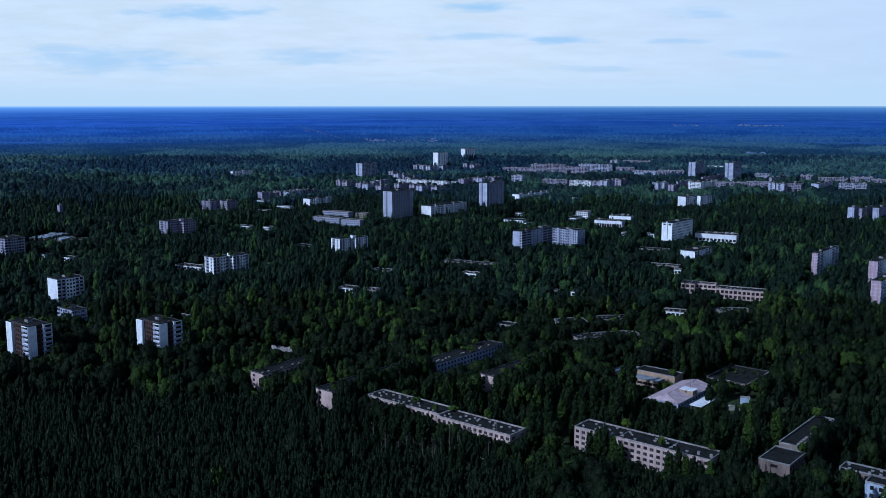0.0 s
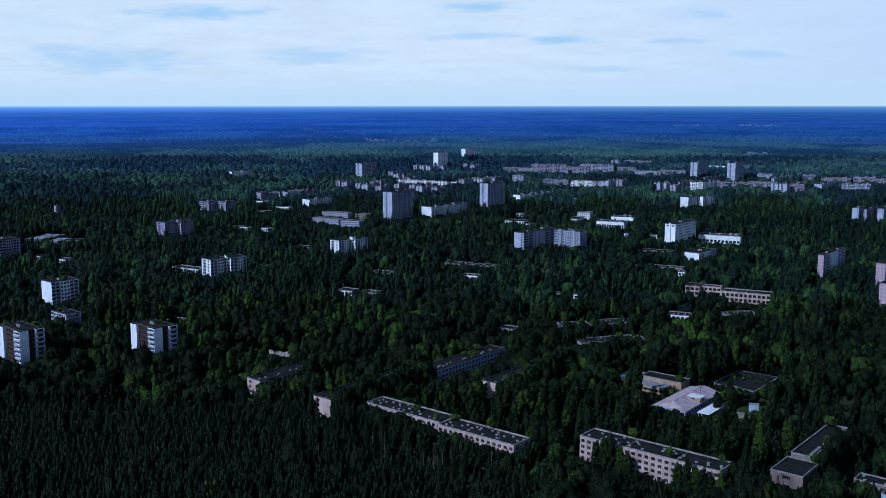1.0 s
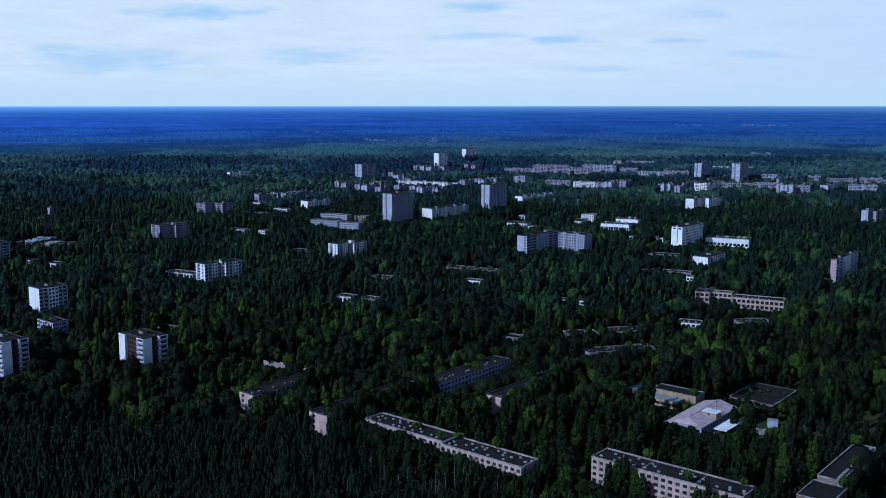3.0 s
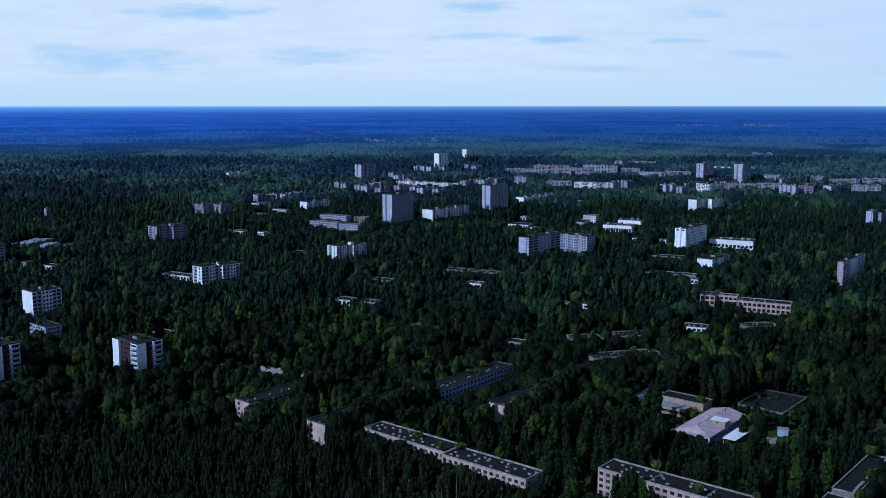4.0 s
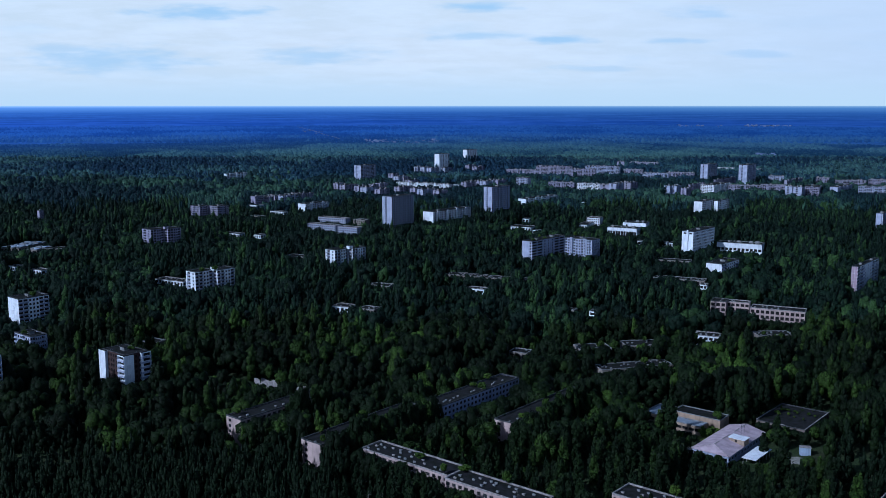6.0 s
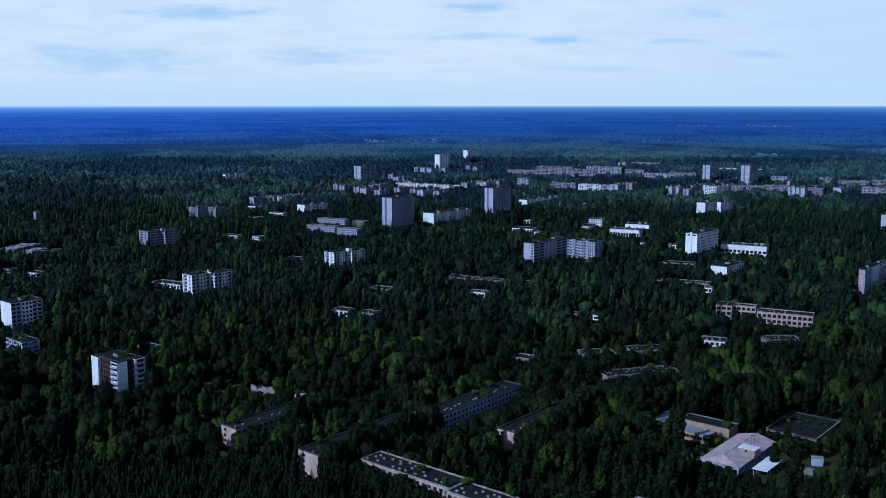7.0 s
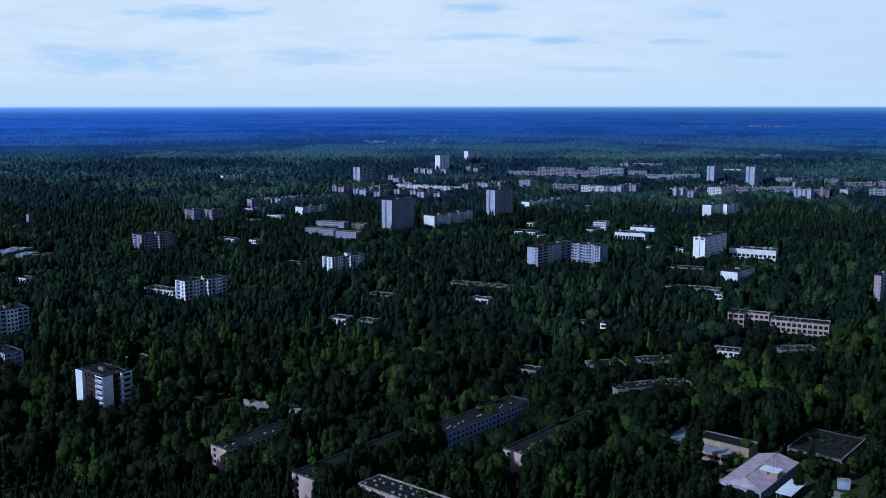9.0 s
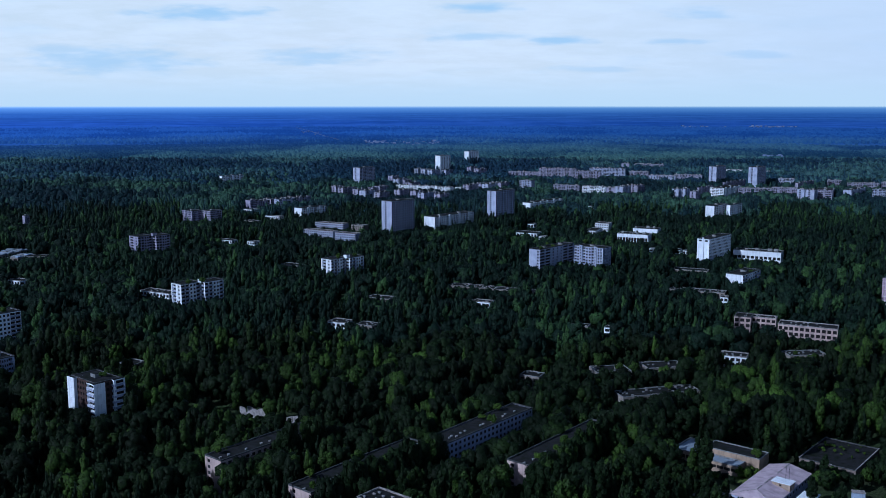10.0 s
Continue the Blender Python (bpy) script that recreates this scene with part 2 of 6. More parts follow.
def wall_face(ms, o, u, n, width, h, bays, storeys, ground=0.6, parapet=0.5, skip=None):
    """One facade with real openings: o its lower left corner, u along it, n outwards. bays: (width, kind) from left to right.
    Gives the openings' places: (middle of the sill, width, height, kind, storey)."""
    o, u, n = Vector(o), Vector(u), Vector(n)
    up = Vector((0, 0, 1))
    sh = (h - ground - parapet) / storeys
    total = sum(b[0] for b in bays)
    k = width / total
    found = []

    def q(a0, a1, z0, z1, d0=0.0, mi=0):
        ms.face([o + u * a0 + up * z0 - n * d0, o + u * a1 + up * z0 - n * d0, o + u * a1 + up * z1 - n * d0, o + u * a0 + up * z1 - n * d0], mi)

    a = 0.0
    for bw, kind in bays:
        b0, b1 = a, a + bw * k
        a = b1
        if kind == "blank":
            q(b0, b1, 0, h)
            continue
        if kind == "strip":
            ww, dep = (b1 - b0) * 0.7, 0.8
            w0, w1 = (b0 + b1 - ww) / 2, (b0 + b1 + ww) / 2
            q(b0, w0, 0, h), q(w1, b1, 0, h), q(w0, w1, h - 1.2, h)
            q(w0, w1, 0, h - 1.2, dep, 1)
            for e_ in (w0, w1):
                p0 = o + u * e_
                ms.face([p0, p0 + up * (h - 1.2), p0 + up * (h - 1.2) - n * dep, p0 - n * dep])
            p0, p1 = o + u * w0 + up * (h - 1.2), o + u * w1 + up * (h - 1.2)
            ms.face([p0, p1, p1 - n * dep, p0 - n * dep])
            for j in range(storeys):
                z0 = ground + j * sh
                p0, p1 = o + u * w0 + up * (z0 + 0.12 * sh) - n * 0.3, o + u * w1 + up * (z0 + 0.12 * sh) - n * 0.3
                ms.face([p0, p1, p1 + up * 0.30 * sh, p0 + up * 0.30 * sh])
            continue
        if kind == "win":
            ww, s0, s1, dep = min(1.9, (b1 - b0) * 0.6), 0.28 * sh, 0.84 * sh, 0.3
        elif kind == "big":
            ww, s0, s1, dep = (b1 - b0) * 0.70, 0.20 * sh, 0.87 * sh, 0.35
        elif kind == "top":
            ww, s0, s1, dep = (b1 - b0) * 0.85, 0.30 * sh, 0.85 * sh, 0.9
        elif kind == "sq":
            ww, s0, s1, dep = (b1 - b0) * 0.72, 0.20 * sh, 0.84 * sh, 0.6
        elif kind == "band":
            ww, s0, s1, dep = (b1 - b0) * 0.72, 0.36 * sh, 0.60 * sh, 0.6
        elif kind == "band2":
            ww, s0, s1, dep = (b1 - b0) * 0.9, 0.34 * sh, 0.78 * sh, 0.5
        elif kind == "glaz":
            ww, s0, s1, dep = (b1 - b0) * 0.86, 0.16 * sh, 0.74 * sh, 0.9
        elif kind == "slot":
            ww, s0, s1, dep = (b1 - b0) * 0.8, 0.34 * sh, 0.97 * sh, 0.9
        else:
            ww, s0, s1, dep = (b1 - b0) * 0.96, 0.34 * sh, 0.97 * sh, 1.3
        w0, w1 = (b0 + b1 - ww) / 2, (b0 + b1 + ww) / 2
        q(b0, w0, 0, h)
        q(w1, b1, 0, h)
        z = 0.0
        for j in range(storeys - 1 if kind == "top" else 0, storeys):
            z0, z1 = ground + j * sh + s0, ground + j * sh + s1
            q(w0, w1, z, z0)
            # the shade inside the opening, as a near-black sheet
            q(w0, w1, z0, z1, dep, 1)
            for (x0, y0), (x1, y1) in (((w0, z0), (w1, z0)), ((w1, z0), (w1, z1)), ((w1, z1), (w0, z1)), ((w0, z1), (w0, z0))):
                p0, p1 = o + u * x0 + up * y0, o + u * x1 + up * y1
                ms.face([p0, p1, p1 - n * dep, p0 - n * dep])
            found.append((o + u * (w0 + w1) / 2 + up * z0, ww, z1 - z0, kind, j))
            z = z1
        q(w0, w1, z, h)
    return found


WINDOWS = {}


def window_mesh(w, h):
    """A dusty pane behind a peeling frame with a transom and a mullion; origin at the middle of the sill, outwards is -y."""
    key = (round(w, 1), round(h, 1))
    if key not in WINDOWS:
        pane, bars = Mesh(), Mesh()
        pane.box(-w / 2, 0.03, 0, w / 2, 0.05, h)
        t = 0.09
        bars.box(-w / 2, -0.03, 0, -w / 2 + t, 0.03, h), bars.box(w / 2 - t, -0.03, 0, w / 2, 0.03, h)
        bars.box(-w / 2 + t, -0.03, 0, w / 2 - t, 0.03, t), bars.box(-w / 2 + t, -0.03, h - t, w / 2 - t, 0.03, h)
        bars.box(-w * 0.1, -0.03, t, -w * 0.1 + t, 0.03, h - t)
        WINDOWS[key] = (pane.mesh("window", GLASS), bars.mesh("frame", FRAME))
    return WINDOWS[key]


rng = random.Random(7)
SITES = []  # footprints: x, y, angle, half lengths, height, lowest clear height
GROUP = {"slab": "long five-storey blocks", "tower9": "nine-storey blocks", "tower16": "sixteen-storey towers", "slab9": "long panel blocks",
         "slab5f": "far rows of blocks", "low": "low pavilions", "school": "school wings", "cross": "white and brown towers"}


def roof_parts(house, la, lb, h, detail, rim=0.55, edge=None):
    r = Mesh()
    r.box(-la / 2 + 0.35, -lb / 2 + 0.35, h - 0.45, la / 2 - 0.35, lb / 2 - 0.35, h - 0.12)
    part("roof", r.mesh("roof", BITUMEN), house, "dark bitumen roof")
    c = Mesh()
    e = 0.08
    c.box(-la / 2 - e, -lb / 2 - e, h, la / 2 + e, -lb / 2 + 0.35, h + rim)
    c.box(-la / 2 - e, lb / 2 - 0.35, h, la / 2 + e, lb / 2 + e, h + rim)
    c.box(-la / 2 - e, -lb / 2 + 0.35, h, -la / 2 + 0.35, lb / 2 - 0.35, h + rim)
    c.box(la / 2 - 0.35, -lb / 2 + 0.35, h, la / 2 + e, lb / 2 - 0.35, h + rim)
    part("parapet", c.mesh("parapet", edge or HUT), house)
    if detail == 0:
        return
    long_x = la > lb
    L, W = (la, lb) if long_x else (lb, la)
    if detail == 1:  # rows of vents
        vent = Mesh()
        vent.box(-0.55, -0.3, 0, 0.55, 0.3, 0.5)
        vent.box(-0.65, -0.4, 0.5, 0.65, 0.4, 0.62)
        vm = vent.mesh("vent", COPING)
        vd = vent.mesh("vent", HUT)
        if L > 50 and long_x:
            for f in (-0.16, 0.2):
                cw = Mesh()
                cw.box(-0.15, -W / 2 + 0.4, 0, 0.15, W / 2 - 0.4, 0.45)
                part("fire_wall", cw.mesh("fire_wall", HUT), house, "", pose(f * L, 0, h - 0.12) if long_x else pose(0, f * L, h - 0.12, 0, 0, 90))
        n = max(2, int(L / 4.2))
        for i in range(n):
            for s in (-0.24, 0.02, 0.26) if long_x else (0.14, 0.2):
                if rng.random() < (0.55 if long_x else 0.42):
                    a = -L / 2 + (i + 0.5 + rng.uniform(-0.35, 0.35)) * L / n
                    s += rng.uniform(-0.06, 0.06)
                    part("vent", vm if rng.random() < 0.22 else vd, house, "", pose(a, s * W, h - 0.12, 0, 0, 0) if long_x else pose(s * W, a, h - 0.12, 0, 0, 90))
    elif detail == 3:  # stair heads and shafts in a broken line
        for i in range(max(2, int(L / 9))):
            hut = Mesh()
            a, b_, t = rng.uniform(0.8, 2.2), rng.uniform(0.8, 1.6), rng.uniform(1.2, 3.0)
            hut.box(-a, -b_, 0, a, b_, t)
            hut.box(-a - 0.15, -b_ - 0.15, t, a + 0.15, b_ + 0.15, t + 0.2, 1)
            q = (i + rng.uniform(0.2, 0.8)) * L / max(2, int(L / 9)) - L / 2
            part("stair_head", hut.mesh("stair_head", HUT if rng.random() < 0.5 else COPING, BITUMEN), house, "", pose(q, rng.uniform(-2, 2), h - 0.12) if long_x else pose(rng.uniform(-2, 2), q, h - 0.12, 0, 0, 90))
    else:  # lift houses
        n = max(1, int(L / 28))
        for i in range(n):
            a = -L / 2 + (i + 0.5) * L / n
            hut = Mesh()
            s = min(2.2, W * 0.22)
            hut.box(-s, -s * 0.7, 0, s, s * 0.7, 1.9)
            hut.box(-s - 0.15, -s * 0.7 - 0.15, 1.9, s + 0.15, s * 0.7 + 0.15, 2.1, 1)
            part("lift_house", hut.mesh("lift_house", HUT, BITUMEN), house, "", pose(a, 0, h - 0.12) if long_x else pose(0, a, h - 0.12))


def fit_bays(width, pitch, pattern):
    n = max(1, round(width / pitch))
    return [(pitch, pattern[i % len(pattern)]) for i in range(n)]


PANELS = {}


def clad(parent, style, x0, y0, width, h, turn, rows, cols, base=0.6):
    """Wall panels with open joints, standing a little proud of a blank wall."""
    w, t = width / cols, (h - base) / rows
    key = (style, round(w, 2), round(t, 2))
    if key not in PANELS:
        m = Mesh()
        m.box(0.06, -0.07, 0.07, w - 0.06, 0.0, t - 0.07)
        PANELS[key] = m.mesh("panel", WALL[style])
    for j in range(rows):
        for i in range(cols):
            off = Vector((i * w, 0, 0)) if turn == 0 else Vector((0, i * w, 0))
            part("panel", PANELS[key], parent, "", Matrix.Translation(Vector((x0, y0, base + j * t)) + off) @ pose(0, 0, 0, 0, 0, turn))


def stair_bays(house, style, la, lb, h, storeys, face):
    """Projecting stair towers on a long face, a little higher than the roof."""
    L = lb if face == "right" else la
    n = max(1, round(L / 19))
    for i in range(n):
        m = Mesh()
        wall_face(m, (-1.5, -0.9, 0), (1, 0, 0), (0, -1, 0), 3.0, h + 1.3, [(0.8, "blank"), (1.4, "win"), (0.8, "blank")], storeys, 2.0, 0.8)
        m.face([(1.5, -0.9, 0), (1.5, 0.6, 0), (1.5, 0.6, h + 1.3), (1.5, -0.9, h + 1.3)])
        m.face([(-1.5, 0.6, 0), (-1.5, -0.9, 0), (-1.5, -0.9, h + 1.3), (-1.5, 0.6, h + 1.3)])
        m.face([(1.5, 0.6, h), (-1.5, 0.6, h), (-1.5, 0.6, h + 1.3), (1.5, 0.6, h + 1.3)])
        m.face([(-1.5, -0.9, h + 1.3), (1.5, -0.9, h + 1.3), (1.5, 0.6, h + 1.3), (-1.5, 0.6, h + 1.3)], 2)
        a = -L / 2 + (i + 0.5) * L / n
        at = pose(la / 2, a, 0, 0, 0, 90) if face == "right" else pose(a, -lb / 2, 0)
        part("stair_tower", m.mesh("stair_tower", WALL[style], DARK, BITUMEN), house, "", at)


def make_house(name, label, x, y, ang, la, lb, h, low, style, storeys, front, right, detail, windows, group, low2=None):
    house = tagged(new(name), label, "apartment block" if name == "apartment_block" else name.replace("_", " "), group)
    house.matrix_basis = pose(x, y, 0, 0, 0, ang)
    SITES.append((x, y, radians(ang), la / 2, lb / 2, h, low, low if low2 is None else low2))
    mass(house, y, la, lb, h, low, style, storeys, front, right, detail, windows, group)
    return house


def mass(house, y, la, lb, h, low, style, storeys, front, right, detail, windows, group):
    """Walls, roof and windows of one section of a house."""
    ms = Mesh()
    got = []
    got.append((wall_face(ms, (-la / 2, -lb / 2, 0), (1, 0, 0), (0, -1, 0), la, h, front, storeys), 0))
    got.append((wall_face(ms, (la / 2, -lb / 2, 0), (0, 1, 0), (1, 0, 0), lb, h, right, storeys), 90))
    wall_face(ms, (la / 2, lb / 2, 0), (-1, 0, 0), (0, 1, 0), la, h, front if la > lb else [(1, "blank")], storeys)
    wall_face(ms, (-la / 2, lb / 2, 0), (0, -1, 0), (-1, 0, 0), lb, h, right if lb > la else [(1, "blank")], storeys)
    ms.face([(-la / 2, -lb / 2, h), (la / 2, -lb / 2, h), (la / 2, -lb / 2 + 0.3, h), (-la / 2, -lb / 2 + 0.3, h)])
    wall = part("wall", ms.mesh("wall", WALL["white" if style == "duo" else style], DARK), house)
    if y < 1000 and len(front) == 1 and h > 18:
        clad(wall, "rose" if style == "duo" else style, -la / 2, -lb / 2, la, h, 0, storeys, max(2, round(la / 3.6)))
    if group in (GROUP["tower9"], GROUP["slab9"], GROUP["slab5f"]):
        body = "white" if style == "duo" else style
        if lb > 18 and group != GROUP["tower9"]:
            stair_bays(house, body, la, lb, h, storeys, "right")
        if la > 26:
            stair_bays(house, body, la, lb, h, storeys, "front")
    roof_parts(house, la, lb, h, detail, 0.55 if h > 10 else 0.4, COPING if (style in ("pink", "white", "pale") and detail == 1 and la > lb) else TAR if h > 15 or (detail == 1 and lb > la and h > 12) or (style in ("grey", "drab") and la * lb > 600) else HUT)
    if windows:
        for found, turn in got:
            for pt, w, hh, kind, j in found:
                if pt.z < low - 4:
                    continue
                if kind in ("win", "big") and rng.random() < 0.5:
                    a, b = window_mesh(w, hh)
                    inward = 0.14
                    off = Vector((0, inward, 0)) if turn == 0 else Vector((-inward, 0, 0))
                    wd = part("window", a, house, "", Matrix.Translation(pt + off) @ pose(0, 0, 0, 0, 0, turn))
                    if windows > 1:
                        part("frame", b, wd)
                elif kind == "log":
                    bm = balcony_mesh(w)
                    part("balcony", bm, house, "", Matrix.Translation(pt) @ pose(0, 0, 0, 0, 0, turn))
    return house


BALC = {}


def balcony_mesh(w):
    k = round(w, 1)
    if k not in BALC:
        b = Mesh()
        b.box(-w / 2, -0.35, -1.0, w / 2, -0.27, 0.02)
        b.box(-w / 2, -0.35, -1.08, w / 2, 0.0, -1.0)
        b.box(-w / 2, -0.27, -1.0, -w / 2 + 0.06, 0.0, 0.02)
        b.box(w / 2 - 0.06, -0.27, -1.0, w / 2, 0.0, 0.02)
        BALC[k] = b.mesh("balcony", WALL["pale"])
    return BALC[k]


TONE = {"duo": "white and mauve", "ochre": "ochre-plastered", "pink": "faded pinkish", "pale": "pale concrete", "lilac": "greyish mauve", "white": "white-panelled", "grey": "stained grey", "drab": "grey-brown", "blue": "pale blue"}


def slab(x, y, ang, la, lb, h, low, style, low2=None):
    end = [(0.6, "blank"), (3.4, "win"), (3.2, "blank"), (3.4, "win"), (0.8, "blank")] if y < 480 else [(1.0, "blank"), (3.4, "win"), (7.0, "blank")]
    front = fit_bays(la, 3.1, ["win"]) if la > lb else end
    right = fit_bays(lb, 3.1, ["win"]) if lb > la else end
    return make_house("apartment_block", f"{TONE[style]} five-storey slab block, abandoned, among trees", x, y, ang, la, lb, h, low, style,
                      5 if h > 13 else 4, front, right, 1, (2 if y < 520 else 1) if y < 700 else 0, GROUP["slab"], low2)


def slab9(x, y, ang, la, lb, h, low, style):
    return make_house("apartment_block", f"{TONE[style]} long panel block with flat roof, abandoned", x, y, ang, la, lb, h, low, style,
                      6, fit_bays(la, 3.6, ["win", "log"]) if la > 20 else [(1, "blank")], fit_bays(lb, 3.6, ["win", "log"]), 2, 0, GROUP["slab9"])


def slab5f(x, y, ang, la, lb, h, low, style):
    style = "lilac" if style == "grey" else style
    front = fit_bays(la, 3.4, ["win", "log", "strip", "log"]) if la > 20 else [(3, "blank"), (3, "log"), (5, "blank")]
    return make_house("apartment_block", f"{TONE[style]} distant block of flats in a row", x, y, ang, la, lb, h, low, style,
                      5 if h < 19 else 8, front, fit_bays(lb, 3.4, ["log", "win", "strip", "win"]), 3, 0, GROUP["slab5f"])


def tower9(x, y, ang, la, lb, h, low, style):
    front = fit_bays(la, 3.4, ["log", "win", "win"]) if la > 17 and style != "white" else [(1, "blank")] if style in ("white", "lilac", "duo") else [(8, "blank"), (2.6, "win"), (0.8, "blank")]
    return make_house("apartment_block", f"{TONE[style]} nine-storey block with loggias, abandoned", x, y, ang, la, lb, h, low, style,
                      9 if h > 24 else 7, front, [(3.6, "log"), (3.6, "log"), (2.6, "win"), (2.6, "win"), (2.6, "win"), (3.6, "log"), (3.6, "log")], 2, 1 if y < 1000 else 0, GROUP["tower9"])


def twin9(x, y, ang, la, lb, h, low, style):
    """Two staggered sections with a lift house at their joint."""
    house = tagged(new("apartment_block"), f"{TONE[style]} nine-storey block in two staggered sections, abandoned", "apartment block", GROUP["tower9"])
    house.matrix_basis = pose(x, y, 0, 0, 0, ang)
    SITES.append((x, y, radians(ang), la / 2, lb / 2, h, low, low))
    step = la * 0.3
    w = la - step
    for ox, oy, front in ((-step / 2, -lb / 4, [(0.9, "blank"), (3.6, "log"), (1.6, "blank"), (2.2, "win"), (1.2, "blank")]), (step / 2, lb / 4, [(1.2, "blank"), (2.2, "win"), (1.2, "blank"), (3.6, "log"), (0.9, "blank")])):
        SHIFT[0] = pose(ox, oy, 0)
        mass(house, y, w, lb / 2, h, low, style, 9 if h > 24 else 7, front, [(3.2, "log"), (3.0, "log"), (2.4, "win"), (2.4, "win"), (3.2, "log")], 0, 1 if y < 1000 else 0, "")
    SHIFT[0] = Matrix.Identity(4)
    m = Mesh()
    m.box(-2.0, -2.2, h, 2.0, 2.2, h + 3.0)
    m.box(-2.2, -2.4, h + 3.0, 2.2, 2.4, h + 3.25, 1)
    part("lift_house", m.mesh("lift_house", WALL[style], BITUMEN), house, "", pose(la / 2 - 4, 0, -0.1))
    return house


def tower16(x, y, ang, la, lb, h, low, style):
    return make_house("tower_block", f"{TONE[style]} sixteen-storey tower with loggias, abandoned", x, y, ang, la, lb, h, low, style,
                      16, [(1, "blank")] if style == "white" else [(4.6, "blank"), (3.4, "slot"), (8, "blank")],
                      fit_bays(lb, 4.5, ["blank", "strip"]) if style == "white" else fit_bays(lb, 3.5, ["log", "log", "win"]), 2, 0, GROUP["tower16"])


def school(x, y, ang, la, lb, h, low, style):
    return make_house("school", "pinkish three-storey school wing with large broken windows", x, y, ang, la, lb, h, low, style,
                      3, fit_bays(la, 3.5, ["sq"]), [(1, "blank")], 1, 0, GROUP["school"])


def shop(x, y, ang, la, lb, h, low, style):
    return make_house("department_store", "white public hall, blank above a band of dark windows", x, y, ang, la, lb, h, low, style,
                      1, fit_bays(la, 4.2, ["band"]), [(1, "blank")], 3, 0, "public buildings")


def shed(x, y, ang, la, lb, h, low, style):
    house = make_house("works_shed", "wide low works shed with a pale weathered sheet roof", x, y, ang, la, lb, h, low, style,
                       1, fit_bays(la, 5.0, ["big"]), fit_bays(lb, 5.0, ["big"]), 0, 0, "works sheds")
    r = random.Random(int(x + y))
    n = 11
    w = (lb - 1) / n
    for i in range(n):
        a0 = -la / 2 + r.uniform(0.2, 0.22 * la)
        while a0 < la / 2 - 2:
            a1 = min(la / 2 - 0.2, a0 + r.uniform(3, 8))
            m = Mesh()
            m.box(a0, 0.15, 0, a1, w - 0.15, r.uniform(0.3, 1.6))
            part("roof_sheet", m.mesh("roof_sheet", r.choice((YARD_ROOF, YARD_ROOF, HUT, WALL["blue"]))), house, "", pose(0, -lb / 2 + 0.5 + i * w, h - 0.1))
            a0 = a1 + r.uniform(0.2, 2.4)
    return house


def hotel(x, y, ang, la, lb, h, low, style):
    house = make_house("hotel", "white eight-storey former hotel with an open top gallery", x, y, ang, la, lb, h, low, style,
                      9, [(1.2, "blank"), (3.4, "top"), (2.2, "blank"), (3.4, "top"), (1.2, "blank")], fit_bays(lb, 3.0, ["win"]), 2, 0, "public buildings")
    rib = Mesh()
    rib.box(-0.9, -1.0, 0, 0.9, 0, h + 1.5)
    part("rib", rib.mesh("rib", WALL["white"]), house, "", pose(0, -lb / 2, 0))
    return house


def palace(x, y, ang, la, lb, h, low, style):
    return make_house("palace_of_culture", "white public hall with tall dark glazing between piers", x, y, ang, la, lb, h, low, style,
                      1, fit_bays(la, 3.4, ["glaz"]), fit_bays(lb, 3.4, ["glaz"]), 3, 0, "public buildings")


def low_house(x, y, ang, la, lb, h, low, style):
    low = h if style == "grey" else low
    house = make_house("pavilion", f"{TONE[style]} low flat-roofed pavilion among trees", x, y, ang, la, lb, h, low, style,
                      2 if h > 6 else 1, fit_bays(la, 3.6, ["big"]), fit_bays(lb, 4, ["big"]), 1 if y < 1000 else 0, 0, GROUP["low"])


    if y < 1000 and la > 11:  # what is left of the pale roof edges
        r = random.Random(int(x + y))
        for edge in (-lb / 2 - 0.1, lb / 2 - 0.4):
            a0 = -la / 2 + r.uniform(0, 0.25) * la
            while a0 < la / 2 - 2:
                a1 = min(la / 2, a0 + r.uniform(3, 9))
                c = Mesh()
                c.box(a0, edge, h + 0.40, a1, edge + 0.5, h + 0.56)
                part("coping", c.mesh("coping", COPING), house, "pale roof edge")
                a0 = a1 + r.uniform(1.5, 7)
    return house


def sheet_plate(me_name, pts, mat, thick=0.12):
    """One flat roof sheet with thickness, from its corners."""
    m = Mesh()
    m.face(pts)
    low_ = [(q[0], q[1], q[2] - thick) for q in pts]
    m.face(low_[::-1])
    for i in range(len(pts)):
        j = (i + 1) % len(pts)
        m.face([pts[i], low_[i], low_[j], pts[j]])
    return m.mesh(me_name, mat)


def blank_box(ms, x0, y0, x1, y1, h, front, right, storeys, ground=0.6, parapet=0.5):
    """Four walls: bays on the front and on the right, the other two blank."""
    wall_face(ms, (x0, y0, 0), (1, 0, 0), (0, -1, 0), x1 - x0, h, front, storeys, ground, parapet)
    wall_face(ms, (x1, y0, 0), (0, 1, 0), (1, 0, 0), y1 - y0, h, right, storeys, ground, parapet)
    wall_face(ms, (x1, y1, 0), (-1, 0, 0), (0, 1, 0), x1 - x0, h, [(1, "blank")], 1)
    wall_face(ms, (x0, y1, 0), (0, -1, 0), (-1, 0, 0), y1 - y0, h, [(1, "blank")], 1)


